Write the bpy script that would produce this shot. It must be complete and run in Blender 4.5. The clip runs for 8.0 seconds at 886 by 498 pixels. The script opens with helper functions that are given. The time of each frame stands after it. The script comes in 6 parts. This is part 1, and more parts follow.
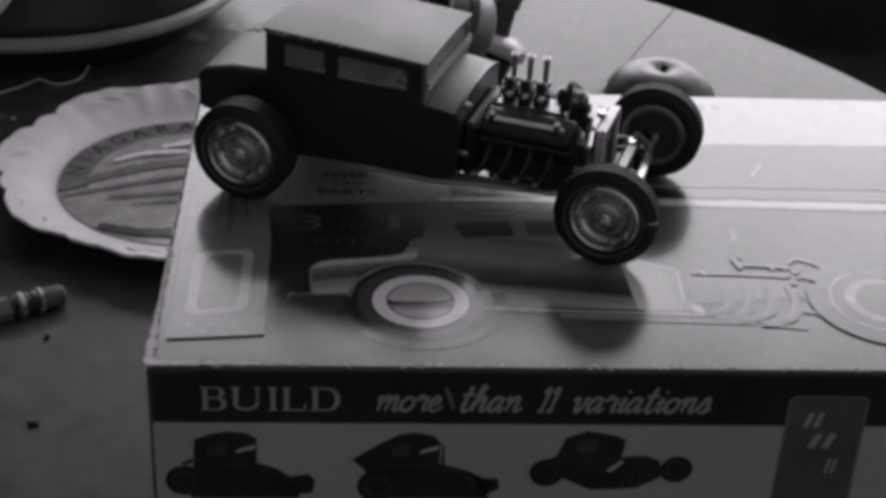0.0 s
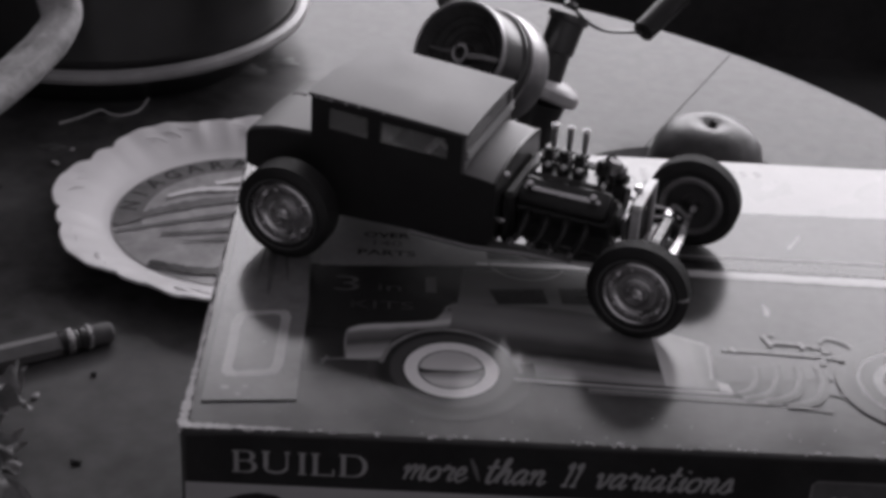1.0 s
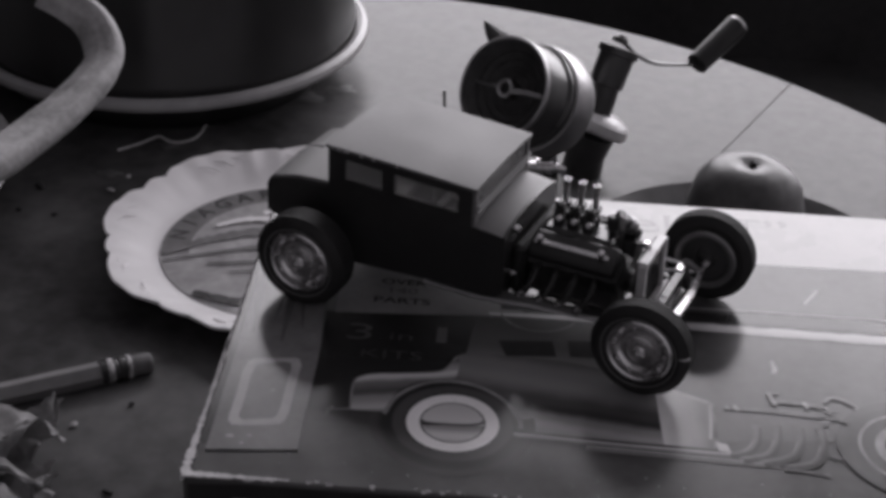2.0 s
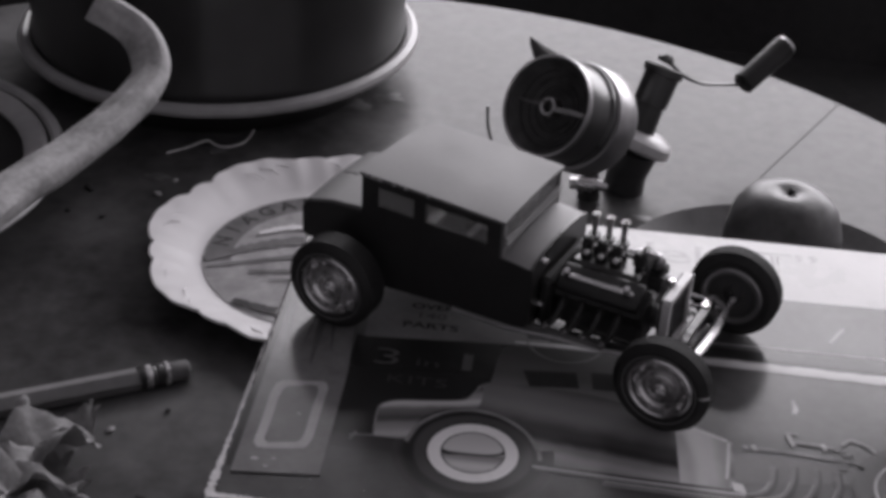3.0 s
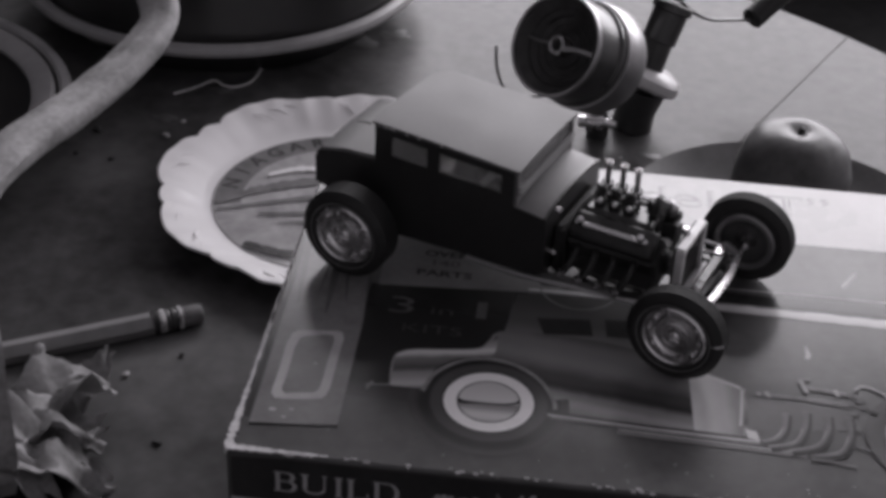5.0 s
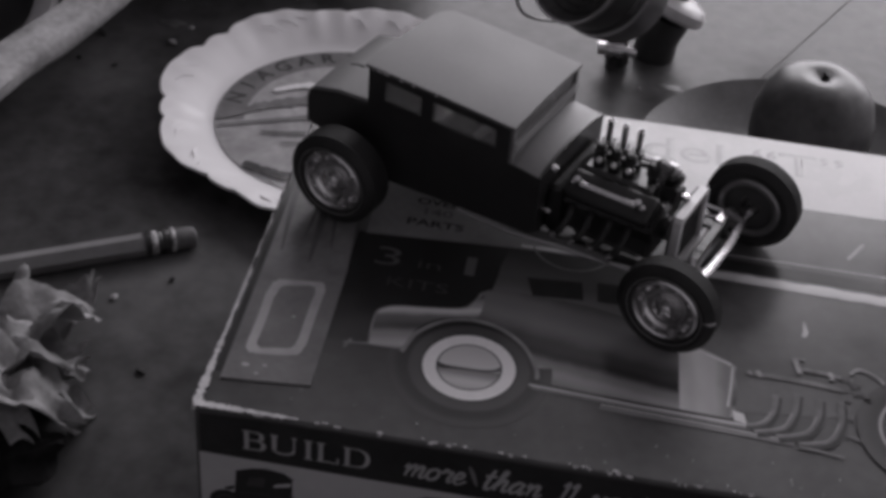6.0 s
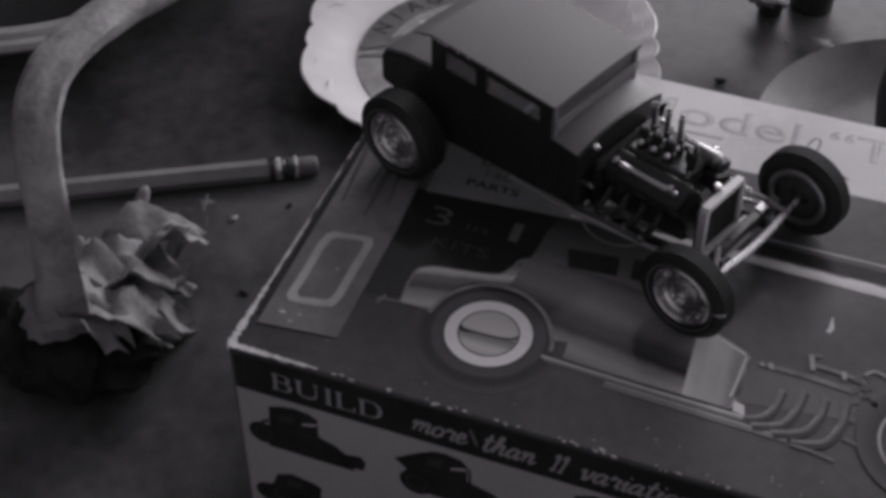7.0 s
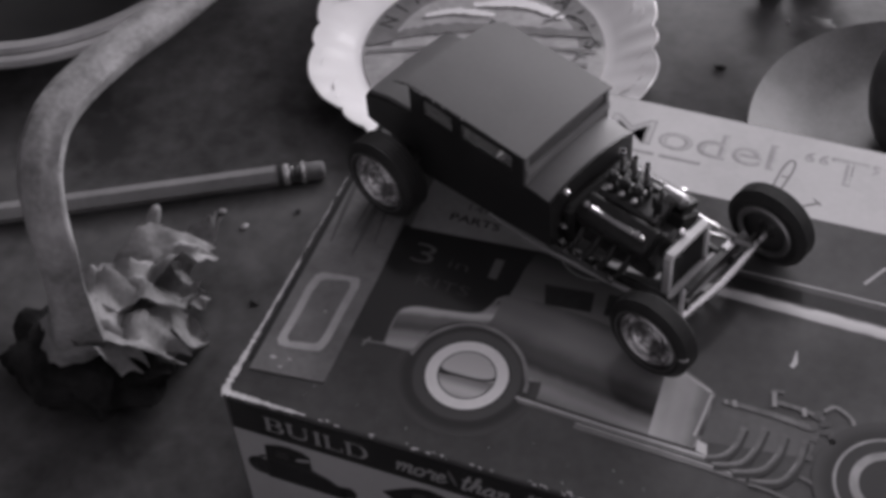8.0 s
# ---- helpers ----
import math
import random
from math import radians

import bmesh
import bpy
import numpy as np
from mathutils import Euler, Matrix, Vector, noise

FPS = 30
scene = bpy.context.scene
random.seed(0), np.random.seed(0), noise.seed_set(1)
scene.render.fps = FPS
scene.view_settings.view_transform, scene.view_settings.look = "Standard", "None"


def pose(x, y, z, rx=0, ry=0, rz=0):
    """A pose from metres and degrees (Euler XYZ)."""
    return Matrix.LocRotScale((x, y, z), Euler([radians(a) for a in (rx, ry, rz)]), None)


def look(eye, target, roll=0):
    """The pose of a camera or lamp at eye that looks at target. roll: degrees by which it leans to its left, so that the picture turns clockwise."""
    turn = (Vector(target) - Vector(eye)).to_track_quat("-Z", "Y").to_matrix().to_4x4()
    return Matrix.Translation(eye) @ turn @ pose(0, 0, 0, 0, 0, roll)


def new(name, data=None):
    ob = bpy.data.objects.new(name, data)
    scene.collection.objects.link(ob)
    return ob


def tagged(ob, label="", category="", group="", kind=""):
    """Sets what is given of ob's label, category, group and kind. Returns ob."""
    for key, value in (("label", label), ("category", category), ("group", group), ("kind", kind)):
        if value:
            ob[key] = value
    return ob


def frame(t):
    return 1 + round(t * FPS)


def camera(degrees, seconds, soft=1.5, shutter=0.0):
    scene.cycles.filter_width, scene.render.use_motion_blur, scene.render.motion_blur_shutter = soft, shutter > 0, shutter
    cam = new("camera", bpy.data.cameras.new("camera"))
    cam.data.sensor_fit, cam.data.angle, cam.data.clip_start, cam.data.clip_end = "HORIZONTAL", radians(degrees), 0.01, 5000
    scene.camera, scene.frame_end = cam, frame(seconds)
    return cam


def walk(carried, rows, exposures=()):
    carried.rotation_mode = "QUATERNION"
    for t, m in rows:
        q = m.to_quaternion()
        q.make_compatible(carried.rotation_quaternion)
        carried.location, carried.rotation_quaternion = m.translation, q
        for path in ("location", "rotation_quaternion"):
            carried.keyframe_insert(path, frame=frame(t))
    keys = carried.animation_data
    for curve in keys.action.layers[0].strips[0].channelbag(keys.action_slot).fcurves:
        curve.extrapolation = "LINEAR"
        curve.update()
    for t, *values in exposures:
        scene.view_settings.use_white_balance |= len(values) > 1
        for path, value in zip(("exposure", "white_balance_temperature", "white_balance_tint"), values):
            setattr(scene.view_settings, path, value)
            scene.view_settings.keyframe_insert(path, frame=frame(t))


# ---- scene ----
import itertools

cam = camera(32.8, 8.0, soft=4.0)
PATH = [
    (0, (0.04, -0.264, 0.268), (0.181, 1.453, -0.748), 3.2),
    (0.5, (0.041, -0.264, 0.277), (0.15, 1.459, -0.732), 3.6),
    (1, (0.046, -0.262, 0.285), (0.103, 1.46, -0.731), 3.8),
    (1.5, (0.052, -0.261, 0.287), (0.065, 1.457, -0.737), 3.5),
    (1.7, (0.059, -0.26, 0.292), (0.035, 1.46, -0.73), 3.0),
    (2.8, (0.078, -0.261, 0.316), (-0.078, 1.438, -0.727), 2.8),
    (3, (0.075, -0.259, 0.315), (-0.077, 1.439, -0.731), 3.1),
    (3.5, (0.073, -0.266, 0.317), (-0.063, 1.429, -0.734), 3.1),
    (4, (0.074, -0.27, 0.32), (-0.062, 1.423, -0.736), 3.3),
    (4.5, (0.075, -0.269, 0.319), (-0.065, 1.411, -0.758), 3.3),
    (4.7, (0.073, -0.265, 0.32), (-0.08, 1.401, -0.775), 2.5),
    (5.8, (0.07, -0.236, 0.324), (-0.052, 1.33, -0.915), 4.6),
    (6, (0.079, -0.232, 0.329), (-0.089, 1.308, -0.935), 4.9),
    (6.5, (0.115, -0.224, 0.345), (-0.211, 1.227, -0.992), 3.6),
    (7, (0.138, -0.216, 0.361), (-0.363, 1.123, -1.038), -0.1),
    (7.5, (0.166, -0.21, 0.386), (-0.399, 1.085, -1.029), -1.7),
    (8, (0.155, -0.19, 0.404), (-0.395, 1.007, -1.102), -4.7),
]
walk(cam, [(t, look(eye, target, roll)) for t, eye, target, roll in PATH], exposures=[(0.0, -0.38), (0.6, -0.3), (1.7, -0.25), (3.0, -0.06), (4.7, -0.02), (5.8, -0.16), (6.5, -0.26), (7.2, -0.1), (8.0, 0.18)])

# ---- world, window light ----
world = bpy.data.worlds.new("world")
scene.world = world
world.use_nodes = True
wbg = world.node_tree.nodes["Background"]
sky = world.node_tree.nodes.new("ShaderNodeTexSky")
sky.sky_type, sky.sun_disc, sky.sun_elevation, sky.sun_rotation = "NISHITA", False, radians(35), radians(20)
bw = world.node_tree.nodes.new("ShaderNodeRGBToBW")
world.node_tree.links.new(sky.outputs[0], bw.inputs[0])
world.node_tree.links.new(bw.outputs[0], wbg.inputs[0])
wbg.inputs[1].default_value = 0.08


def window_lamp(name, w, h, m, power):
    d = bpy.data.lights.new(name, "AREA")
    d.shape, d.size, d.size_y, d.energy = "RECTANGLE", w, h, power
    d.color = (1.0, 0.955, 1.015)
    ob = new(name, d)
    ob.matrix_world = m
    return ob


WIN = (-0.6, 2.8, 0.15, 1.75, 2.2)   # window opening: x0, x1, z0, z1, wall's inner y
window_lamp("window_light", WIN[1] - WIN[0] - 0.1, WIN[3] - WIN[2] - 0.1, look(((WIN[0] + WIN[1]) / 2, WIN[4] + 0.06, (WIN[2] + WIN[3]) / 2), ((WIN[0] + WIN[1]) / 2, 0, (WIN[2] + WIN[3]) / 2)), 113)


# ---- materials ----
def mat(name, grey, rough=0.5, var=0.25, scale=60.0, bump=0.1, bscale=400.0, metal=0.0, spec=0.5, coat=0.0, tint=(1.0, 0.985, 1.0), wear=0.0, per_object=0.0):
    """A grey surface with broad blotches, fine grain, and relief."""
    m = bpy.data.materials.new(name)
    m.use_nodes = True
    nt = m.node_tree
    b = nt.nodes["Principled BSDF"]
    tc = nt.nodes.new("ShaderNodeTexCoord")

    def noise_tex(s, detail):
        n = nt.nodes.new("ShaderNodeTexNoise")
        n.inputs["Scale"].default_value, n.inputs["Detail"].default_value = s, detail
        nt.links.new(tc.outputs["Object"], n.inputs["Vector"])
        return n
    big, fine = noise_tex(scale, 3.0), noise_tex(bscale, 2.0)
    add = nt.nodes.new("ShaderNodeMath")
    add.operation = "MULTIPLY_ADD"
    add.inputs[1].default_value = 0.35
    nt.links.new(fine.outputs["Fac"], add.inputs[0])
    nt.links.new(big.outputs["Fac"], add.inputs[2])
    ramp = nt.nodes.new("ShaderNodeValToRGB")
    lo, hi = grey * (1 - var), min(1.0, grey * (1 + var))
    ramp.color_ramp.elements[0].position, ramp.color_ramp.elements[1].position = 0.45, 0.9
    ramp.color_ramp.elements[0].color = (lo * tint[0], lo * tint[1], lo * tint[2], 1)
    ramp.color_ramp.elements[1].color = (hi * tint[0], hi * tint[1], hi * tint[2], 1)
    nt.links.new(add.outputs[0], ramp.inputs[0])
    nt.links.new(ramp.outputs[0], b.inputs["Base Color"])
    rr = nt.nodes.new("ShaderNodeMapRange")
    rr.inputs["To Min"].default_value, rr.inputs["To Max"].default_value = max(0.0, rough * 0.8), min(1.0, rough * 1.2)
    nt.links.new(big.outputs["Fac"], rr.inputs["Value"])
    nt.links.new(rr.outputs[0], b.inputs["Roughness"])
    b.inputs["Metallic"].default_value = metal
    b.inputs["Specular IOR Level"].default_value = spec
    b.inputs["Coat Weight"].default_value = coat
    if coat:
        cr = nt.nodes.new("ShaderNodeMapRange")
        cr.inputs["From Min"].default_value, cr.inputs["From Max"].default_value = 0.35, 0.65
        cr.inputs["To Min"].default_value, cr.inputs["To Max"].default_value = 0.09, 0.22
        nt.links.new(noise_tex(38.0, 5.0).outputs["Fac"], cr.inputs["Value"])
        nt.links.new(cr.outputs[0], b.inputs["Coat Roughness"])
    b.inputs["Coat IOR"].default_value = 1.55
    if bump:
        bn = nt.nodes.new("ShaderNodeBump")
        bn.inputs["Strength"].default_value, bn.inputs["Distance"].default_value = bump, 0.0006
        nt.links.new(add.outputs[0], bn.inputs["Height"])
        nt.links.new(bn.outputs[0], b.inputs["Normal"])
    return m


M_TABLE = mat("worn_tabletop", 0.075, 0.38, 0.55, 22, 0.14, 160, spec=0.13)
M_SPILL = mat("dried_spill", 0.10, 0.45, 0.5, 90, 0.15, 400, spec=0.2)
M_EDGE = mat("table_edge", 0.05, 0.5)
M_WALL = mat("pale_bounce_wall", 0.5, 0.9, 0.2, 3, 0.2, 60)
M_DARKWALL = mat("dark_wall", 0.03, 0.8, 0.3, 5, 0.1, 60, spec=0.1)
M_FLOOR = mat("dark_floor", 0.025, 0.9, 0.3, 5, 0.1, 60, spec=0.03)
M_BOX = mat("box_dark_print", 0.050, 0.3, 0.4, 26, 0.03, 300, spec=0.1, coat=0.36)
M_PAPER = mat("box_pale_print", 0.34, 0.3, 0.1, 20, 0.03, 300, spec=0.5)
M_BLACK = mat("black_plastic", 0.020, 0.38, 0.2, 80, 0.03, 600, spec=0.3)
M_RUBBER = mat("tyre_rubber", 0.022, 0.65, 0.25, 120, 0.15, 900, spec=0.2)
# window sheen on the black car's tops, put into two paler greys
M_TOPSHEEN = mat("top_sheen_plastic", 0.095, 0.55, 0.12, 50, 0.05, 700)
M_COWLSHEEN = mat("cowl_sheen_plastic", 0.12, 0.55, 0.12, 50, 0.05, 700)
M_SCREEN = mat("clouded_windscreen", 0.07, 0.25, 0.1, 50, 0.02, 700)
M_CHROME = mat("chrome_plate", 0.55, 0.27, 0.1, 80, 0.02, 600, metal=1.0)
M_CHINA = mat("white_china", 0.8, 0.25, 0.04, 30, 0.03, 100)
M_DARK = mat("dark_vessel", 0.024, 0.3, 0.3, 20, 0.1, 100)
M_RIM = mat("pale_rim", 0.30, 0.4, 0.15, 40, 0.1, 200)
M_PENCIL = mat("pencil_paint", 0.22, 0.4, 0.15, 60, 0.05, 500)
M_HUSK = mat("dry_husk", 0.24, 0.85, 0.45, 70, 1.0, 500)
M_APPLE = mat("apple_skin", 0.09, 0.42, 0.5, 60, 0.08, 300, spec=0.35)


# ---- building helpers ----
def mesh_ob(name, bm, material, parent=None, label="", smooth=30):
    me = bpy.data.meshes.new(name)
    bm.normal_update()
    bm.to_mesh(me)
    bm.free()
    for mm in (material if isinstance(material, (list, tuple)) else [material]):
        me.materials.append(mm)
    if smooth:
        me.shade_smooth()
        me.set_sharp_from_angle(angle=radians(smooth))
    ob = new(name, me)
    if parent is not None:
        ob.parent = parent
    if label:
        ob["label"] = label
    return ob


def part(name, bm, material, parent, label="", smooth=30):
    return mesh_ob(name, bm, material, parent, label, smooth)


def thing(name, m, label, category, group="", kind=""):
    """An Empty at a thing's base, to carry its parts."""
    ob = new(name)
    ob.empty_display_size = 0.01
    ob.matrix_world = m
    return tagged(ob, label, category, group, kind)


def add_box(bm, x0, x1, y0, y1, z0, z1, bevel=0.0, m=None, seg=1):
    r = bmesh.ops.create_cube(bm, size=1.0)
    vs = r["verts"]
    for v in vs:
        v.co = Vector((x0 + (v.co.x + 0.5) * (x1 - x0), y0 + (v.co.y + 0.5) * (y1 - y0), z0 + (v.co.z + 0.5) * (z1 - z0)))
    if bevel:
        es = list({e for v in vs for e in v.link_edges})
        r2 = bmesh.ops.bevel(bm, geom=es, offset=bevel, segments=seg, affect="EDGES", profile=0.5)
        vs = list({v for v in r2["verts"]} | {v for v in vs if v.is_valid})
    if m is not None:
        bmesh.ops.transform(bm, matrix=m, verts=[v for v in vs if v.is_valid])
    return bm


def bm_box(*a, **k):
    return add_box(bmesh.new(), *a, **k)


def add_lathe(bm, profile, n=48, m=None, closed=False):
    """Turns a profile of (radius, height) round z."""
    rings = []
    for r, z in profile:
        if r < 1e-6:
            rings.append([bm.verts.new((0, 0, z))])
        else:
            rings.append([bm.verts.new((r * math.cos(2 * math.pi * i / n), r * math.sin(2 * math.pi * i / n), z)) for i in range(n)])
    pairs = list(zip(rings, rings[1:])) + ([(rings[-1], rings[0])] if closed else [])
    for a, b in pairs:
        for i in range(n):
            j = (i + 1) % n
            if len(a) == 1 and len(b) == 1:
                continue
            if len(a) == 1:
                bm.faces.new((a[0], b[j], b[i]))
            elif len(b) == 1:
                bm.faces.new((a[i], a[j], b[0]))
            else:
                bm.faces.new((a[i], a[j], b[j], b[i]))
    if m is not None:
        bmesh.ops.transform(bm, matrix=m, verts=[v for ring in rings for v in ring])
    return bm


def bm_lathe(profile, n=48, m=None, closed=False):
    bm = add_lathe(bmesh.new(), profile, n, m, closed)
    bmesh.ops.recalc_face_normals(bm, faces=bm.faces[:])
    return bm


def add_tube(bm, pts, radius, n=10, caps=True):
    """A tube along points; radius a number or one a point."""
    pts = [Vector(p) for p in pts]
    rad = radius if isinstance(radius, (list, tuple)) else [radius] * len(pts)
    up = Vector((0, 0, 1))
    t0 = (pts[1] - pts[0]).normalized()
    side = t0.cross(up) if abs(t0.dot(up)) < 0.95 else t0.cross(Vector((1, 0, 0)))
    side.normalize()
    rings = []
    for i, p in enumerate(pts):
        t = (pts[min(i + 1, len(pts) - 1)] - pts[max(i - 1, 0)]).normalized()
        side = (side - t * side.dot(t)).normalized()
        other = t.cross(side)
        rings.append([bm.verts.new(p + (side * math.cos(2 * math.pi * k / n) + other * math.sin(2 * math.pi * k / n)) * rad[i]) for k in range(n)])
    for a, b in zip(rings, rings[1:]):
        for k in range(n):
            j = (k + 1) % n
            bm.faces.new((a[k], a[j], b[j], b[k]))
    if caps:
        bm.faces.new(rings[0][::-1])
        bm.faces.new(rings[-1])
    return bm


def bm_tube(pts, radius, n=10, caps=True):
    bm = add_tube(bmesh.new(), pts, radius, n, caps)
    bmesh.ops.recalc_face_normals(bm, faces=bm.faces[:])
    return bm


def bezier(pts, n=24):
    """A smooth run of points through the given ones."""
    pts = [Vector(p) for p in pts]
    out = []
    for i in range(len(pts) - 1):
        p0, p1, p2, p3 = pts[max(i - 1, 0)], pts[i], pts[i + 1], pts[min(i + 2, len(pts) - 1)]
        for k in range(n):
            u = k / n
            out.append(0.5 * ((2 * p1) + (p2 - p0) * u + (2 * p0 - 5 * p1 + 4 * p2 - p3) * u * u + (3 * p1 - p0 - 3 * p2 + p3) * u ** 3))
    out.append(pts[-1])
    return out


def add_prism(bm, outline, y0, y1, m=None):
    """Extrudes an outline of (x, z) from y0 to y1."""
    a = [bm.verts.new((x, y0, z)) for x, z in outline]
    b = [bm.verts.new((x, y1, z)) for x, z in outline]
    bm.faces.new(a)
    bm.faces.new(b[::-1])
    k = len(a)
    for i in range(k):
        j = (i + 1) % k
        bm.faces.new((a[j], a[i], b[i], b[j]))
    if m is not None:
        bmesh.ops.transform(bm, matrix=m, verts=a + b)
    return bm


def bm_prism(outline, y0, y1, m=None):
    bm = add_prism(bmesh.new(), outline, y0, y1, m)
    bmesh.ops.recalc_face_normals(bm, faces=bm.faces[:])
    return bm


# ---- room ----
H = 0.082                      # height of the kit box
TABLE_C, TABLE_R = (-0.028, 0.164), 0.3517
FLOOR_Z = -0.74


def wall(name, x0, x1, y0, y1, z0, z1, material=M_WALL, label="unseen pale wall that bounces fill light"):
    return tagged(mesh_ob(name, bm_box(x0, x1, y0, y1, z0, z1), material), label, "wall", kind="structure")


RX0, RX1, RY0, RY1, RZ1 = -2.2, 3.0, -2.0, WIN[4], 2.0
tagged(mesh_ob("floor", bm_box(RX0, RX1, RY0, RY1, FLOOR_Z - 0.1, FLOOR_Z), M_FLOOR), "dark bare floor under the round table", "floor", kind="structure")
# unseen ceiling, east and south walls added pale for bounce; west dark to deepen shade
tagged(mesh_ob("ceiling", bm_box(RX0, RX1, RY0, RY1, RZ1, RZ1 + 0.1), M_WALL), "unseen pale ceiling that bounces fill light", "ceiling", kind="structure")
wall("wall_west", RX0 - 0.12, RX0, RY0, RY1, FLOOR_Z, RZ1, M_DARKWALL, "unseen dark wall that cuts fill light")
wall("wall_east", RX1, RX1 + 0.12, RY0, RY1, FLOOR_Z, RZ1)
wall("wall_south", RX0, RX1, RY0 - 0.12, RY0, FLOOR_Z, RZ1)
bm = bmesh.new()
add_box(bm, RX0, WIN[0], RY1, RY1 + 0.12, FLOOR_Z, RZ1)
add_box(bm, WIN[1], RX1, RY1, RY1 + 0.12, FLOOR_Z, RZ1)
add_box(bm, WIN[0], WIN[1], RY1, RY1 + 0.12, FLOOR_Z, WIN[2])
add_box(bm, WIN[0], WIN[1], RY1, RY1 + 0.12, WIN[3], RZ1)
tagged(mesh_ob("wall_north", bm, M_DARKWALL, smooth=0), "dark wall with a wide window opening", "wall", kind="structure")

# ---- table ----
table = thing("round_table", pose(TABLE_C[0], TABLE_C[1], FLOOR_Z), "round wooden table with a worn glossy top and seam", "table")
SEAM_A = math.atan2(0.094, 0.048)
for side in (0, 1):
    bm = bmesh.new()
    # the seam's line in the table's own frame, passing this point
    p = Vector((0.158 - TABLE_C[0], 0.332 - TABLE_C[1]))
    d = Vector((math.cos(SEAM_A), math.sin(SEAM_A)))
    nrm = Vector((-d.y, d.x)) * (1 if side == 0 else -1)
    off = p.dot(nrm) + 0.0003
    half = math.acos(max(-1, min(1, off / TABLE_R)))
    base = math.atan2(nrm.y, nrm.x)
    N = 120
    outline = []
    for i in range(N + 1):
        a = base - half + 2 * half * i / N
        outline.append((TABLE_R * math.cos(a), TABLE_R * math.sin(a)))
    zt = -FLOOR_Z
    lv = []
    for inset, z in ((0.006, zt - 0.022), (0.0, zt - 0.016), (0.0, zt - 0.004), (0.0015, zt - 0.001), (0.004, zt)):
        lv.append([bm.verts.new((x * (1 - inset / TABLE_R), y * (1 - inset / TABLE_R), z)) for x, y in outline])
    for a, b in zip(lv, lv[1:]):
        for i in range(N + 1):
            j = (i + 1) % (N + 1)
            bm.faces.new((a[i], a[j], b[j], b[i]))
    bm.faces.new(lv[0][::-1])
    bm.faces.new(lv[-1])
    part("tabletop_leaf", bm, M_TABLE, table, smooth=12)
part("pedestal", bm_lathe([(0.0, 0.0), (0.2, 0.0), (0.2, 0.03), (0.06, 0.06), (0.04, 0.3), (0.06, 0.6), (0.12, -FLOOR_Z - 0.022), (0, -FLOOR_Z - 0.022)], 40), M_EDGE, table)


def stain(x, y, r, seed):
    """A dried, slightly raised pale spill on the table."""
    rnd = random.Random(seed)
    bm = bmesh.new()
    n = 28
    rim = []
    for i in range(n):
        a = 2 * math.pi * i / n
        k = r * (0.75 + 0.5 * noise.noise(Vector((math.cos(a) * 1.4 + seed * 3.1, math.sin(a) * 1.4, seed))))
        rim.append((x + k * 1.3 * math.cos(a), y + k * 0.8 * math.sin(a)))
    lo = [bm.verts.new((p[0] - TABLE_C[0], p[1] - TABLE_C[1], -FLOOR_Z + 0.00002)) for p in rim]
    hi = [bm.verts.new((x + (p[0] - x) * 0.9 - TABLE_C[0], y + (p[1] - y) * 0.9 - TABLE_C[1], -FLOOR_Z + 0.00015)) for p in rim]
    for i in range(n):
        j = (i + 1) % n
        bm.faces.new((lo[i], lo[j], hi[j], hi[i]))
    bm.faces.new(hi)
    part("dried_spill", bm, M_SPILL, table, "pale dried spill")


for k, (sx, sy, sr) in enumerate(((-0.030, 0.372, 0.011), (-0.012, 0.384, 0.008), (-0.098, 0.287, 0.006), (-0.080, 0.316, 0.006), (0.020, 0.345, 0.007), (0.108, 0.292, 0.006))):
    stain(sx, sy, sr, k + 1)

# ---- more materials ----
M_PRINT_DARK = mat("print_dark", 0.024, 0.2, 0.25, 60, 0.02, 500, spec=0.1, coat=0.36)
M_PRINT_GREY = mat("print_grey", 0.15, 0.22, 0.18, 60, 0.02, 500, spec=0.1, coat=0.36)
M_PRINT_MID = mat("print_mid", 0.085, 0.22, 0.2, 60, 0.02, 500, spec=0.1, coat=0.36)
M_PRINT_LIGHT = mat("print_light", 0.38, 0.24, 0.15, 60, 0.02, 500, spec=0.1, coat=0.36)
M_WHITEWALL = mat("print_bright_white", 0.75, 0.28, 0.08, 40, 0.02, 500, spec=0.1, coat=0.36)
M_PRINT_WHITE = mat("print_white", 0.45, 0.28, 0.08, 40, 0.02, 500, spec=0.1, coat=0.36)
M_TITLE = mat("title_grey", 0.30, 0.25, 0.2, 60, 0.02, 500, spec=0.1, coat=0.36)
M_PIPE = mat("print_pipe_grey", 0.115, 0.22, 0.35, 150, 0.02, 500, spec=0.1, coat=0.36)
M_TITLEFACE = mat("title_pale", 0.42, 0.25, 0.15, 60, 0.02, 500, spec=0.1, coat=0.36)
M_PRINT_SOFT = mat("print_soft_grey", 0.21, 0.24, 0.3, 120, 0.02, 500, spec=0.1, coat=0.36)
M_LETTER = mat("lettering_grey", 0.30, 0.3, 0.12, 60, 0.02, 500, spec=0.1, coat=0.36)
M_PRINT_FAINT = mat("print_faint", 0.045, 0.22, 0.3, 60, 0.02, 500, spec=0.1, coat=0.36)
M_STICKER = mat("sticker_grey", 0.15, 0.25, 0.25, 90, 0.05, 600, spec=0.1, coat=0.36)
M_CARD = mat("bare_cardboard", 0.55, 0.8, 0.2, 300, 0.4, 900)
M_INK = mat("plate_ink", 0.22, 0.25, 0.2, 120, 0.02, 500, coat=0.3)
M_INK_DARK = mat("plate_ink_dark", 0.085, 0.25, 0.3, 120, 0.02, 500, coat=0.3)
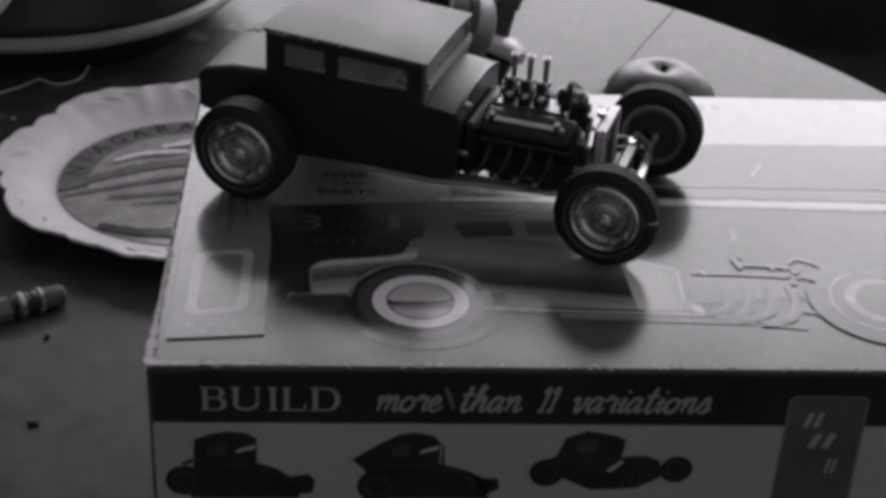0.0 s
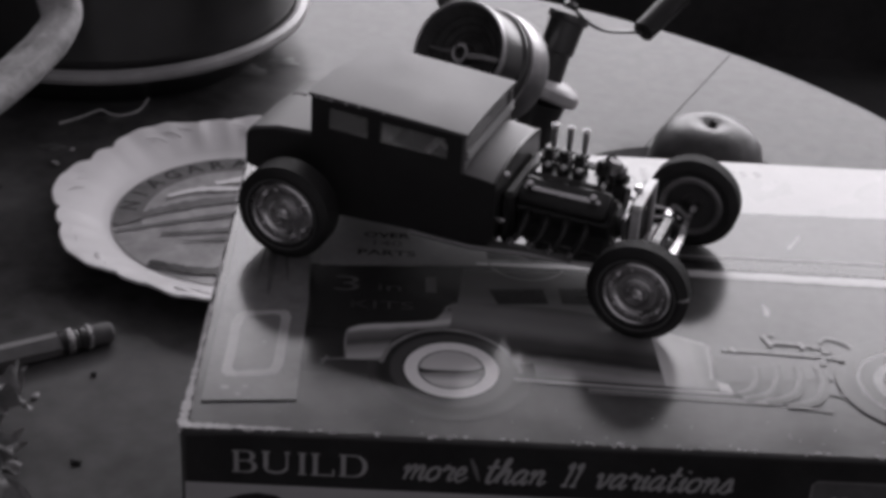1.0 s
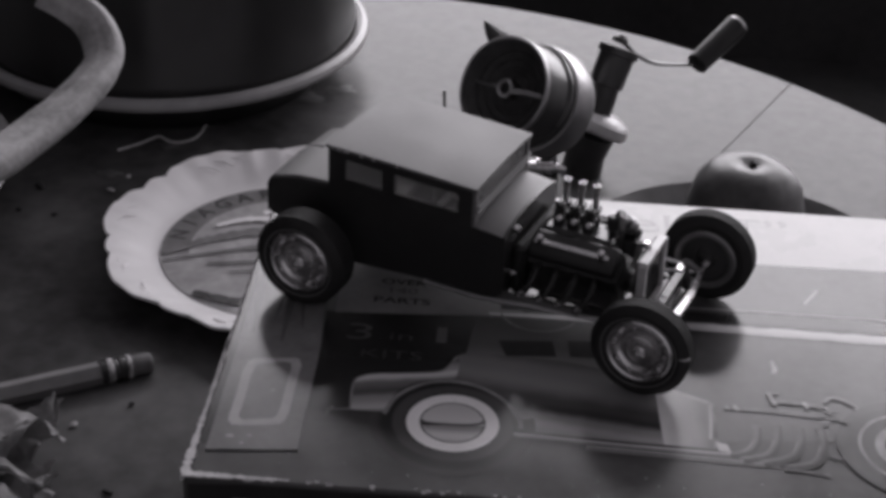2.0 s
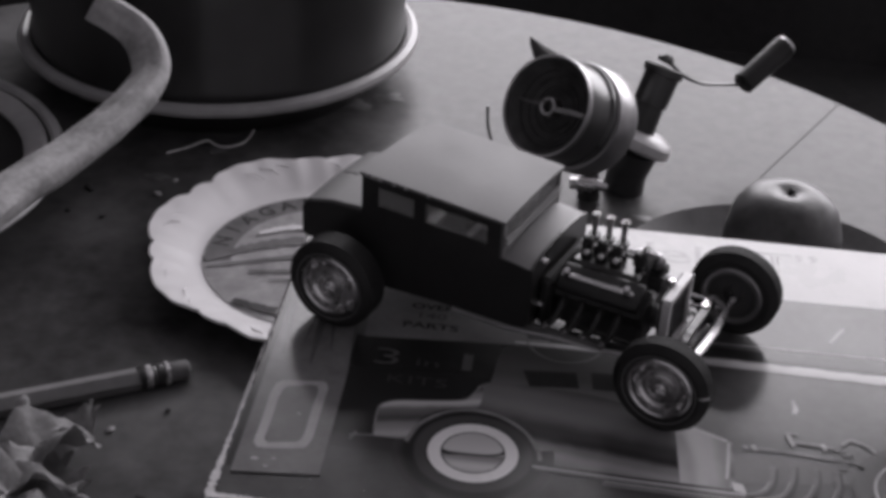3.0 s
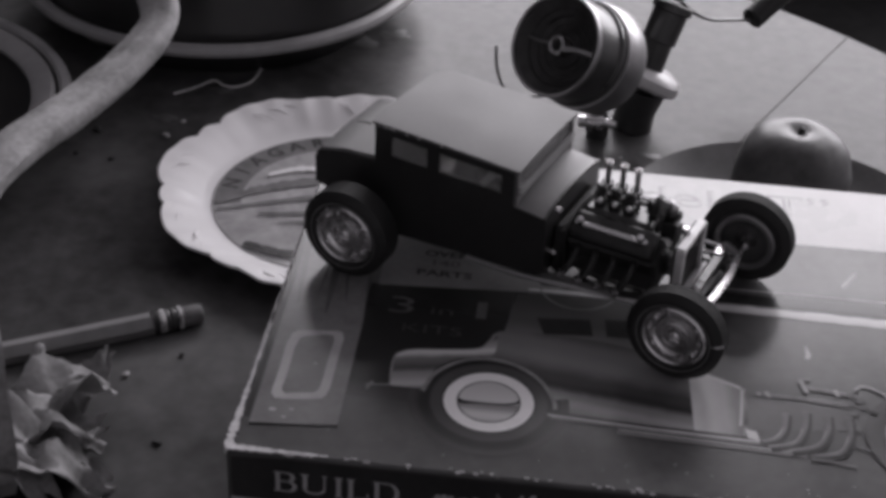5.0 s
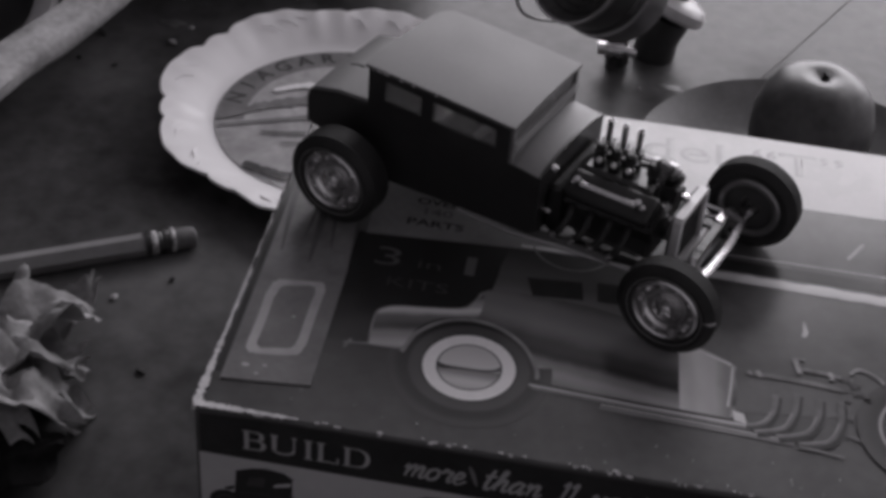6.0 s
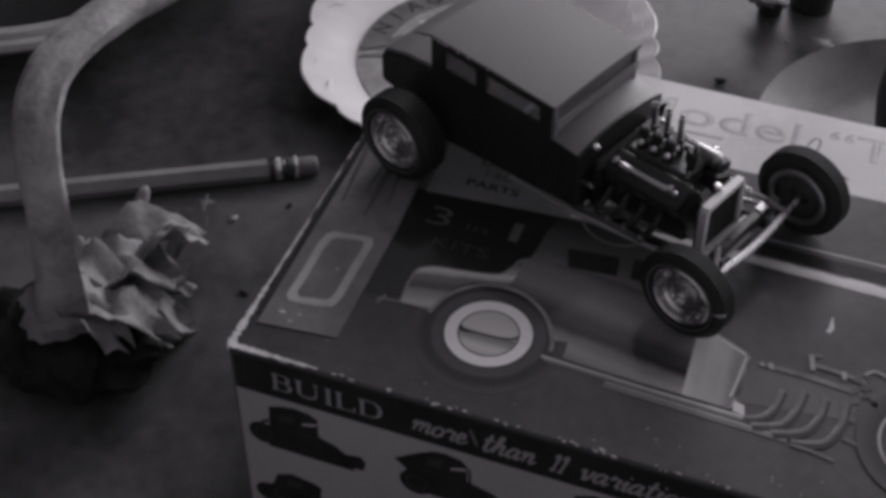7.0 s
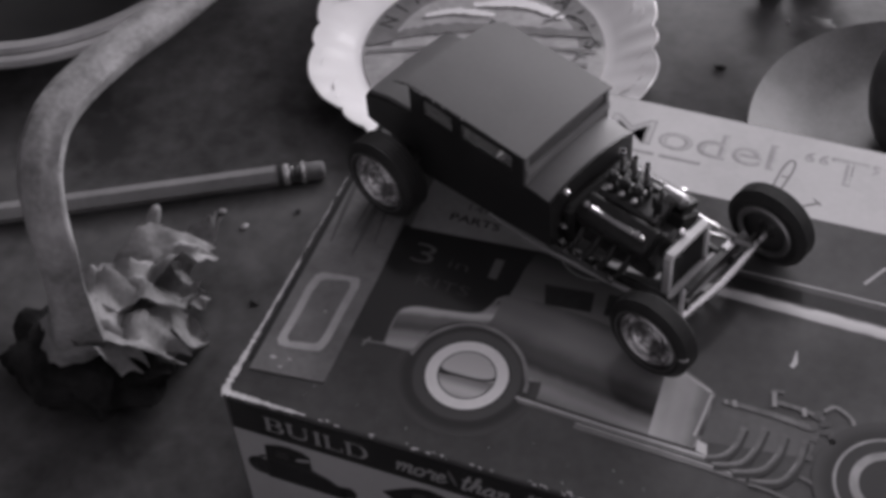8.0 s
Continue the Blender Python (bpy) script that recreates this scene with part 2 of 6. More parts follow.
M_INK_PALE = mat("plate_ink_pale", 0.42, 0.25, 0.2, 120, 0.02, 500, coat=0.3)
M_STEEL = mat("brushed_steel", 0.32, 0.4, 0.15, 120, 0.05, 900, metal=1.0)
M_DKMETAL = mat("dark_enamelled_metal", 0.035, 0.3, 0.3, 90, 0.08, 600, spec=0.6)
M_GLASS = bpy.data.materials.new("window_glass")
M_GLASS.use_nodes = True
gb = M_GLASS.node_tree.nodes["Principled BSDF"]
gb.inputs["Transmission Weight"].default_value, gb.inputs["Roughness"].default_value, gb.inputs["IOR"].default_value = 0.86, 0.1, 1.15
gb.inputs["Base Color"].default_value = (0.75, 0.75, 0.75, 1)
M_PALEMETAL = mat("pale_cast_metal", 0.5, 0.35, 0.15, 90, 0.08, 600, spec=0.6)
M_PEWTER = mat("worn_pewter", 0.075, 0.45, 0.3, 60, 0.08, 600, metal=0.3, spec=0.3)
M_TYRELINE = mat("tyre_line", 0.09, 0.5, 0.2, 200, 0.1, 900)
M_RIMBACK = mat("dull_rim_back", 0.04, 0.3, 0.25, 120, 0.05, 900, spec=0.7)
M_BAND = mat("rubbed_band", 0.45, 0.45, 0.75, 500, 0.3, 1400, metal=0.4)
M_ERASER = mat("worn_eraser", 0.14, 0.8, 0.3, 200, 0.2, 900)
M_SPOOL = mat("oiled_dark_metal", 0.04, 0.45, 0.4, 200, 0.1, 900, spec=0.3)
M_HUSKSHADE = mat("husk_shade_black", 0.018, 0.9, 0.5, 120, 1.0, 500, spec=0.1)
M_CRUMB = mat("dry_crumb", 0.3, 0.9, 0.3, 300, 0.4, 900)
M_DARKCRUMB = mat("dark_crumb", 0.03, 0.9, 0.3, 300, 0.4, 900)
M_STRING = mat("pale_string", 0.5, 0.8, 0.2, 300, 0.3, 900)


def airbrush(name, mode, stops, centre=(0.0, 0.0), rough_edge=0.0012, slope=0.0):
    """A print whose grey runs softly along x, y or the distance from a centre; stops are (metres, grey)."""
    m = mat(name, 0.1, 0.25, 0.1, 60, 0.02, 500, spec=0.1, coat=0.36)
    nt = m.node_tree
    bs = nt.nodes["Principled BSDF"]
    tc = nt.nodes.new("ShaderNodeTexCoord")
    sep = nt.nodes.new("ShaderNodeSeparateXYZ")
    nt.links.new(tc.outputs["Object"], sep.inputs[0])

    def calc(op, a, c, d=None):
        n = nt.nodes.new("ShaderNodeMath")
        n.operation = op
        for k, v in enumerate((a, c, d)):
            if v is None:
                continue
            if isinstance(v, (int, float)):
                n.inputs[k].default_value = v
            else:
                nt.links.new(v, n.inputs[k])
        return n.outputs[0]
    if mode == "r":
        dx, dy = calc("SUBTRACT", sep.outputs[0], centre[0]), calc("SUBTRACT", sep.outputs[1], centre[1])
        val = calc("SQRT", calc("ADD", calc("MULTIPLY", dx, dx), calc("MULTIPLY", dy, dy)), 0.0)
    elif mode == "x":
        val = calc("MULTIPLY_ADD", sep.outputs[1], slope, sep.outputs[0])
    else:
        val = calc("MULTIPLY_ADD", sep.outputs[0], slope, sep.outputs[1])
    nz = nt.nodes.new("ShaderNodeTexNoise")
    nz.inputs["Scale"].default_value, nz.inputs["Detail"].default_value = 160.0, 4.0
    nt.links.new(tc.outputs["Object"], nz.inputs["Vector"])
    val = calc("MULTIPLY_ADD", calc("SUBTRACT", nz.outputs["Fac"], 0.5), rough_edge * 2, val)
    lo, hi = stops[0][0], stops[-1][0]
    fac = calc("DIVIDE", calc("SUBTRACT", val, lo), hi - lo)
    ramp = nt.nodes.new("ShaderNodeValToRGB")
    ramp.color_ramp.interpolation = "EASE"
    els = ramp.color_ramp.elements
    while len(els) < len(stops):
        els.new(0.5)
    for e, (p, g) in zip(els, stops):
        e.position = (p - lo) / (hi - lo)
        e.color = (g, g * 0.985, g, 1)
    nt.links.new(fac, ramp.inputs[0])
    nt.links.new(ramp.outputs[0], bs.inputs["Base Color"])
    return m


def text_bm(body, size, shear=0.0, space=1.0, align="LEFT", bold=0.0):
    """Letters of the built-in font as a flat mesh in the xy plane, from the origin."""
    cu = bpy.data.curves.new("lettering", "FONT")
    cu.body, cu.size, cu.shear, cu.space_character, cu.align_x, cu.offset = body, size, shear, space, align, bold
    cu.resolution_u = 3
    ob = new("lettering", cu)
    bpy.context.view_layer.update()
    me = bpy.data.meshes.new_from_object(ob.evaluated_get(bpy.context.evaluated_depsgraph_get()))
    bpy.data.objects.remove(ob)
    bpy.data.curves.remove(cu)
    bm = bmesh.new()
    bm.from_mesh(me)
    bpy.data.meshes.remove(me)
    return bm


def fit_text(body, x0, x1, h, **k):
    """Lettering stretched to run from x0 to x1 with capitals h high, standing on y = 0."""
    bm = text_bm(body, 1.0, **k)
    xs = [v.co.x for v in bm.verts]
    ys = [v.co.y for v in bm.verts]
    sx, sy = (x1 - x0) / (max(xs) - min(xs)), h / 0.7
    mn = min(xs)
    for v in bm.verts:
        v.co = Vector((x0 + (v.co.x - mn) * sx, v.co.y * sy, 0))
    return bm


def flat(bm, pts, z):
    return bm.faces.new([bm.verts.new((x, y, z)) for x, y in pts])


def bm_flat(pts, z):
    bm = bmesh.new()
    f = flat(bm, pts, z)
    bmesh.ops.triangulate(bm, faces=[f])
    for f in bm.faces:
        if f.normal.z < 0:
            f.normal_flip()
    return bm


def ring_pts(cx, cy, r, a0, a1, n):
    return [(cx + r * math.cos(a0 + (a1 - a0) * i / n), cy + r * math.sin(a0 + (a1 - a0) * i / n)) for i in range(n + 1)]


def add_ring(bm, cx, cy, r0, r1, z, a0=0.0, a1=2 * math.pi, n=48):
    a, b = ring_pts(cx, cy, r0, a0, a1, n), ring_pts(cx, cy, r1, a0, a1, n)
    va = [bm.verts.new((x, y, z)) for x, y in a]
    vb = [bm.verts.new((x, y, z)) for x, y in b]
    for i in range(n):
        bm.faces.new((va[i], vb[i], vb[i + 1], va[i + 1]))
    return bm


def add_stroke(bm, pts, w, z):
    """A flat printed line along points, w wide (a number or one a point)."""
    pts = [Vector((x, y)) for x, y in pts]
    ws = w if isinstance(w, (list, tuple)) else [w] * len(pts)
    L, R = [], []
    for i, p in enumerate(pts):
        d = (pts[min(i + 1, len(pts) - 1)] - pts[max(i - 1, 0)]).normalized()
        nn = Vector((-d.y, d.x)) * ws[i] / 2
        L.append(bm.verts.new((p.x + nn.x, p.y + nn.y, z)))
        R.append(bm.verts.new((p.x - nn.x, p.y - nn.y, z)))
    for i in range(len(pts) - 1):
        bm.faces.new((R[i], R[i + 1], L[i + 1], L[i]))
    return bm


def curve2(pts, n=10):
    return [(p.x, p.y) for p in bezier([(x, y, 0) for x, y in pts], n)]


# ---- kit box ----
BL, BD = 0.262, 0.1425
box = thing("model_kit_box", pose(0, 0, 0), "worn cardboard model car kit box with printed lid and chipped edges", "box")
part("tray", bm_box(0.0012, BL - 0.0012, 0.0012, BD - 0.0012, 0.0, 0.03, bevel=0.0006), M_CARD, box, "bare cardboard tray under the lid")
bm = bmesh.new()
add_box(bm, 0, BL, 0, BD, 0.004, H, bevel=0.0007, seg=2)
lid = part("lid", bm, M_BOX, box, "dark glossy printed cardboard lid", smooth=0)
lid_inks = []


def top_print(name, bm, material, label=""):
    """Prints on the lid, each one thin layer above what it lies over."""
    xs, ys = [v.co.x for v in bm.verts], [v.co.y for v in bm.verts]
    b = (min(xs), max(xs), min(ys), max(ys))
    layer = 1 + max([k for o, k in lid_inks if o[0] < b[1] and b[0] < o[1] and o[2] < b[3] and b[2] < o[3]], default=0)
    lid_inks.append((b, layer))
    z = H + 0.000014 * layer
    for v in bm.verts:
        v.co.z += z
    for f in bm.faces:
        f.normal_update()
        if f.normal.z < 0:
            f.normal_flip()
    return part(name, bm, material, lid, label, smooth=0)


def stroke_print(name, material, runs, label=""):
    bm = bmesh.new()
    for pts, w in runs:
        add_stroke(bm, pts, w, 0)
    return top_print(name, bm, material, label)


# airbrushed inks
WC = (0.0594, 0.0266)
M_AIR_BACK = airbrush("airbrushed_ground", "y", [(0.0235, 0.050), (0.0270, 0.045), (0.0305, 0.020), (0.0740, 0.015)], rough_edge=0.0006)
M_AIR_TYRE = airbrush("airbrushed_tyre", "r", [(0.0, 0.02), (0.0110, 0.025), (0.0120, 0.060), (0.0140, 0.060), (0.0150, 0.022), (0.0162, 0.022), (0.0190, 0.051), (0.0200, 0.053)], WC, 0.0004)
M_AIR_BODY = airbrush("airbrushed_body", "y", [(0.0355, 0.11), (0.0410, 0.27), (0.0440, 0.19), (0.0472, 0.030), (0.0505, 0.060), (0.0570, 0.18), (0.0625, 0.15), (0.0680, 0.08)], slope=0.15)
M_AIR_COWL = airbrush("airbrushed_cowl", "x", [(0.1075, 0.17), (0.1110, 0.48), (0.1145, 0.36), (0.1190, 0.26), (0.1225, 0.13)], slope=0.06)
M_AIR_FENDER = airbrush("airbrushed_fender", "y", [(0.0200, 0.10), (0.0225, 0.38), (0.0260, 0.24), (0.0290, 0.07), (0.0325, 0.14), (0.0352, 0.50), (0.0372, 0.28), (0.0415, 0.07)], rough_edge=0.0006, slope=-0.2)
M_AIR_CABIN = airbrush("airbrushed_cabin", "y", [(0.0480, 0.17), (0.0540, 0.13), (0.0620, 0.07), (0.0735, 0.02)])
M_AIR_BAR = airbrush("airbrushed_bar", "y", [(0.0725, 0.07), (0.0742, 0.42), (0.0765, 0.50), (0.0780, 0.12)])
M_AIR_TYRE_2 = airbrush("airbrushed_front_tyre", "r", [(0.0, 0.03), (0.0120, 0.03), (0.0142, 0.02), (0.0190, 0.05)], (0.1695, 0.0285), 0.0006)
M_AIR_HUB = airbrush("airbrushed_hubcap", "y", [(0.0185, 0.42), (0.0215, 0.55), (0.0248, 0.24), (0.0258, 0.16), (0.0266, 0.52), (0.0345, 0.46)], rough_edge=0.0002)

# dark ground, pale title panel and its letters
top_print("dark_panel", bm_flat([(0.0235, 0.0236), (0.0660, 0.0236), (0.0660, 0.0738), (0.0235, 0.0712)], 0), M_AIR_BACK, "near-black panel")
top_print("title_panel", bm_flat([(0.058, 0.1085), (BL - 0.001, 0.1125), (BL - 0.001, BD - 0.0008), (0.058, BD - 0.0008)], 0), M_PRINT_WHITE, "pale title panel")
for body_txt, x0, x1 in (("Model", 0.0675, 0.1182), ("\u201cT\u201d", 0.1262, 0.1525)):
    bm = fit_text(body_txt, x0, x1, 0.0105, bold=0.012)
    bmesh.ops.transform(bm, matrix=pose(0, 0.1225, 0, 0, 0, 1.2), verts=bm.verts[:])
    top_print("title_lettering", bm, M_TITLE, "grey title lettering")
    bm = fit_text(body_txt, x0 + 0.0006, x1 + 0.0002, 0.0097, bold=-0.022)
    bmesh.ops.transform(bm, matrix=pose(0, 0.12285, 0, 0, 0, 1.2), verts=bm.verts[:])
    top_print("title_lettering_face", bm, M_TITLEFACE)
for k, (x0, x1) in enumerate(((0.0755, 0.0835), (0.0850, 0.0975))):
    top_print("small_print_bar", bm_flat([(x0, 0.1198 + k * 0.0002), (x1, 0.1200 + k * 0.0002), (x1, 0.1214 + k * 0.0002), (x0, 0.1212 + k * 0.0002)], 0), M_TITLE)
stroke_print("line_drawing", M_PRINT_GREY, [
    (curve2([(0.1195, 0.1175), (0.1205, 0.125), (0.122, 0.130), (0.1238, 0.130), (0.1238, 0.126), (0.1222, 0.1185)]), 0.0006),
    ([(0.1275, 0.1125), (0.134, 0.1165)], 0.0007)])
stroke_print("line_drawing", M_PRINT_GREY, [([(0.1212, 0.1235), (0.1232, 0.1237)], 0.0005), ([(0.1318, 0.1175), (0.1345, 0.1155)], 0.0005)])
# grey panel with the parts count
top_print("parts_panel", bm_flat([(0.0255, 0.0708), (0.0640, 0.0738), (0.0750, 0.0745), (0.0750, 0.1083), (0.057, 0.1083), (0.057, BD - 0.001), (0.0235, BD - 0.001)], 0), M_PRINT_GREY, "grey panel")
for body_txt, x0, x1, y, hh, mm in (("OVER", 0.0362, 0.0485, 0.0866, 0.0026, M_PRINT_DARK), ("140", 0.0388, 0.0465, 0.0822, 0.0028, M_PRINT_MID), ("PARTS", 0.0350, 0.0502, 0.0772, 0.0027, M_PRINT_DARK)):
    bm = fit_text(body_txt, x0, x1, hh, bold=0.02)
    bmesh.ops.transform(bm, matrix=pose(0, y, 0), verts=bm.verts[:])
    top_print("parts_lettering", bm, mm)
for body_txt, x0, x1, y, hh, mm in (("3", 0.0298, 0.0362, 0.0592, 0.0072, M_PRINT_MID), ("in", 0.0410, 0.0468, 0.0600, 0.0036, M_PRINT_FAINT), ("1", 0.0530, 0.0556, 0.0600, 0.0076, M_PRINT_MID), ("KITS", 0.0345, 0.0500, 0.0515, 0.0036, M_PRINT_FAINT)):
    bm = fit_text(body_txt, x0, x1, hh, bold=-0.01)
    bmesh.ops.transform(bm, matrix=pose(0, y, 0), verts=bm.verts[:])
    top_print("kit_lettering", bm, mm)
# side sticker of thick paper, raised off the lid, with a rounded frame
sticker_out = [(0.0034, 0.0098), (0.0244, 0.0118), (0.0240, 0.0540), (0.0222, 0.0760), (0.0205, 0.139), (0.0022, 0.139)]
stroke_print("sticker_margin", M_PRINT_DARK, [([(0.0024, 0.012), (0.0019, 0.060), (0.0015, 0.139)], 0.0014)])
bm = bmesh.new()
lo = [bm.verts.new((x, y, H)) for x, y in sticker_out]
hi = [bm.verts.new((x, y, H + 0.00045)) for x, y in sticker_out]
for i in range(len(lo)):
    bm.faces.new((lo[i], lo[(i + 1) % len(lo)], hi[(i + 1) % len(lo)], hi[i]))
bm.faces.new(hi)
bmesh.ops.recalc_face_normals(bm, faces=bm.faces[:])
sticker = part("sticker", bm, M_STICKER, lid, "grey side sticker", smooth=0)
SZ = H + 0.00047


def sticker_print(name, bm, material, k=0, label=""):
    for v in bm.verts:
        v.co.z += SZ + 0.00003 * k
    return part(name, bm, material, sticker, label, smooth=0)


bm = bmesh.new()
rnd = random.Random(31)
inner_ring, outer_ring = [], []
for k in range(48):
    a = 2 * math.pi * k / 48
    ux = math.copysign(abs(math.cos(a)) ** 0.28, math.cos(a))
    uy = math.copysign(abs(math.sin(a)) ** 0.28, math.sin(a))
    cx, cy = 0.0134 + 0.025 * 0.004 * uy, 0.0337 + 0.0010 * ux
    wob = rnd.uniform(-0.0002, 0.0002)
    outer_ring.append(bm.verts.new((cx + (0.0070 + wob) * ux, cy + (0.0138 + wob) * uy, 0)))
    inner_ring.append(bm.verts.new((cx + (0.0047 + wob) * ux, cy + (0.0117 - wob) * uy, 0)))
for k in range(48):
    j = (k + 1) % 48
    bm.faces.new((inner_ring[k], outer_ring[k], outer_ring[j], inner_ring[j]))
sticker_print("sticker_frame", bm, M_PRINT_LIGHT, 1, "pale rounded frame")
# dark wedges: the rear wheel's reflection on the sticker, put into flat colour
for i, (x, y, lean, w) in enumerate(((0.0060, 0.058, -0.0030, 0.0022), (0.0105, 0.064, 0.0012, 0.0014), (0.0138, 0.055, -0.0008, 0.0030), (0.0182, 0.061, -0.0036, 0.0016))):
    bm = bmesh.new()
    add_stroke(bm, curve2([(x, y), (x + lean * 0.4, y + 0.012), (x + lean, y + 0.034)], 6), [w * (0.15 + 0.85 * k / 12) for k in range(13)], 0)
    sticker_print("wheel_reflection_streak", bm, M_PRINT_MID, 2 + i)
for x, y, w in ((0.008, 0.0152, 0.0020), (0.0125, 0.0158, 0.0012), (0.0112, 0.0128, 0.0012), (0.0150, 0.0340, 0.0010)):
    sticker_print("sticker_spot", bm_flat([(p[0], p[1] * 0.6 + y * 0.4) for p in ring_pts(x, y, w / 2, 0, 2 * math.pi * 11 / 12, 11)], 0), M_PRINT_LIGHT, 1)

# printed hot rod: cabin, body, fender and wheel
top_print("printed_cabin", bm_flat(curve2([(0.0600, 0.0480), (0.0615, 0.0600), (0.0625, 0.0690), (0.0670, 0.0735), (0.0985, 0.0735), (0.1040, 0.0660), (0.1065, 0.0480)], 6), 0), M_AIR_CABIN, "dim airbrushed cabin")
top_print("printed_car_body", bm_flat(curve2([(0.0580, 0.0535), (0.0620, 0.0560), (0.0760, 0.0560), (0.0900, 0.0545), (0.1080, 0.0490), (0.1215, 0.0425), (0.1222, 0.0390), (0.1212, 0.0236), (0.0950, 0.0242), (0.0758, 0.0250), (0.0752, 0.0300), (0.0712, 0.0370), (0.0640, 0.0418), (0.0570, 0.0430)], 5), 0), M_AIR_BODY, "grey airbrushed car body")
for pts in ([(0.0690, 0.0628), (0.0830, 0.0642), (0.0840, 0.0572), (0.0712, 0.0560)], [(0.0868, 0.0650), (0.0968, 0.0655), (0.0990, 0.0578), (0.0875, 0.0575)]):
    top_print("printed_window", bm_flat(pts, 0), M_PRINT_DARK, "dark printed window")
top_print("printed_cowl_glint", bm_flat([(0.1095, 0.0240), (0.1212, 0.0238), (0.1222, 0.0395), (0.1212, 0.0418), (0.1130, 0.0455), (0.1085, 0.0450)], 0), M_AIR_COWL, "bright airbrushed cowl")
bm = bmesh.new()
add_ring(bm, WC[0], WC[1], 0.0150, 0.0198, 0, math.radians(165), math.radians(372), 40)
top_print("printed_tyre_shadow", bm, M_AIR_TYRE)
top_print("printed_fender", bm_flat(curve2([(0.0346, 0.0290), (0.0342, 0.0400), (0.0362, 0.0428), (0.0400, 0.0442), (0.0460, 0.0450), (0.0545, 0.0468), (0.0570, 0.0498), (0.0583, 0.0530), (0.0596, 0.0520), (0.0588, 0.0446), (0.0555, 0.0440), (0.0495, 0.0418), (0.0450, 0.0370), (0.0428, 0.0290)], 6), 0), M_AIR_FENDER, "pale highlighted fender")
stroke_print("printed_fender_line", M_PRINT_SOFT, [(curve2([(0.0344, 0.0292), (0.0341, 0.0400), (0.0362, 0.0430), (0.0400, 0.0444), (0.0460, 0.0452), (0.0545, 0.0470), (0.0571, 0.0500), (0.0586, 0.0538)], 6), 0.0005)])
bm = bmesh.new()
add_ring(bm, WC[0], WC[1], 0.0, 0.0160, 0)
top_print("printed_tyre", bm, M_AIR_TYRE)
stroke_print("printed_fender_lip", M_PRINT_SOFT, [(curve2([(0.0428, 0.0282), (0.0450, 0.0352), (0.0502, 0.0408), (0.0565, 0.0432), (0.0640, 0.0422), (0.0710, 0.0372), (0.0750, 0.0300), (0.0757, 0.0262)], 8), 0.0011)], "pale fender lip")
bm = bmesh.new()
add_ring(bm, WC[0], WC[1], 0.0078, 0.0111, 0)
top_print("printed_whitewall", bm, M_WHITEWALL, "white tyre ring")
top_print("printed_hubcap", bm_flat(ring_pts(WC[0], WC[1], 0.0077, 0, 2 * math.pi * 39 / 40, 39), 0), M_AIR_HUB)
top_print("printed_hub_shade", bm_flat(curve2([(WC[0] + a, WC[1] + b) for a, b in ((-0.0075, 0.0004), (-0.0058, -0.0004), (-0.0030, -0.0006), (0.0020, -0.0004), (0.0058, 0.0004), (0.0075, 0.0018), (0.0075, 0.0004), (0.0050, -0.0006), (0.0020, -0.0010), (-0.0030, -0.0013), (-0.0062, -0.0018), (-0.0075, -0.0012))], 5), 0), M_PRINT_DARK)
bm = bmesh.new()
add_ring(bm, WC[0], WC[1], 0.0075, 0.0079, 0)
top_print("printed_rim_line", bm, M_PRINT_DARK)
# bumper, running boards and cowl edges
stroke_print("printed_bumper", M_PRINT_SOFT, [([(0.0290, 0.0268), (0.0302, 0.0300)], 0.0008)])
stroke_print("printed_bumper", M_PRINT_SOFT, [([(0.0286, 0.0284), (0.0345, 0.0292)], 0.0007)])
stroke_print("printed_board_shadow", M_PRINT_DARK, [([(0.0745, 0.0249), (0.1000, 0.0237), (0.1220, 0.0232)], 0.0008)])
stroke_print("printed_running_board", M_PRINT_LIGHT, [([(0.0740, 0.0240), (0.1000, 0.0228), (0.1250, 0.0222)], 0.0008), ([(0.0912, 0.0213), (0.1200, 0.0203), (0.1360, 0.0195)], 0.0004)])
stroke_print("printed_running_board", M_PRINT_GREY, [([(0.0748, 0.0231), (0.1000, 0.0219), (0.1250, 0.0213)], 0.0007), ([(0.0910, 0.0203), (0.1200, 0.0193), (0.1360, 0.0187)], 0.0012)])
top_print("printed_engine_block", bm_flat([(0.1225, 0.0262), (0.1490, 0.0300), (0.1510, 0.0410), (0.1235, 0.0412)], 0), M_PRINT_MID)
stroke_print("printed_cowl_edge", M_PRINT_LIGHT, [([(0.1128, 0.0458), (0.1214, 0.0420)], 0.0009), ([(0.1217, 0.0414), (0.1213, 0.0340), (0.1207, 0.0275)], 0.0006)])
top_print("printed_cowl_foot", bm_flat([(0.1218, 0.0264), (0.1244, 0.0258), (0.1252, 0.0226), (0.1222, 0.0232)], 0), M_PRINT_WHITE)
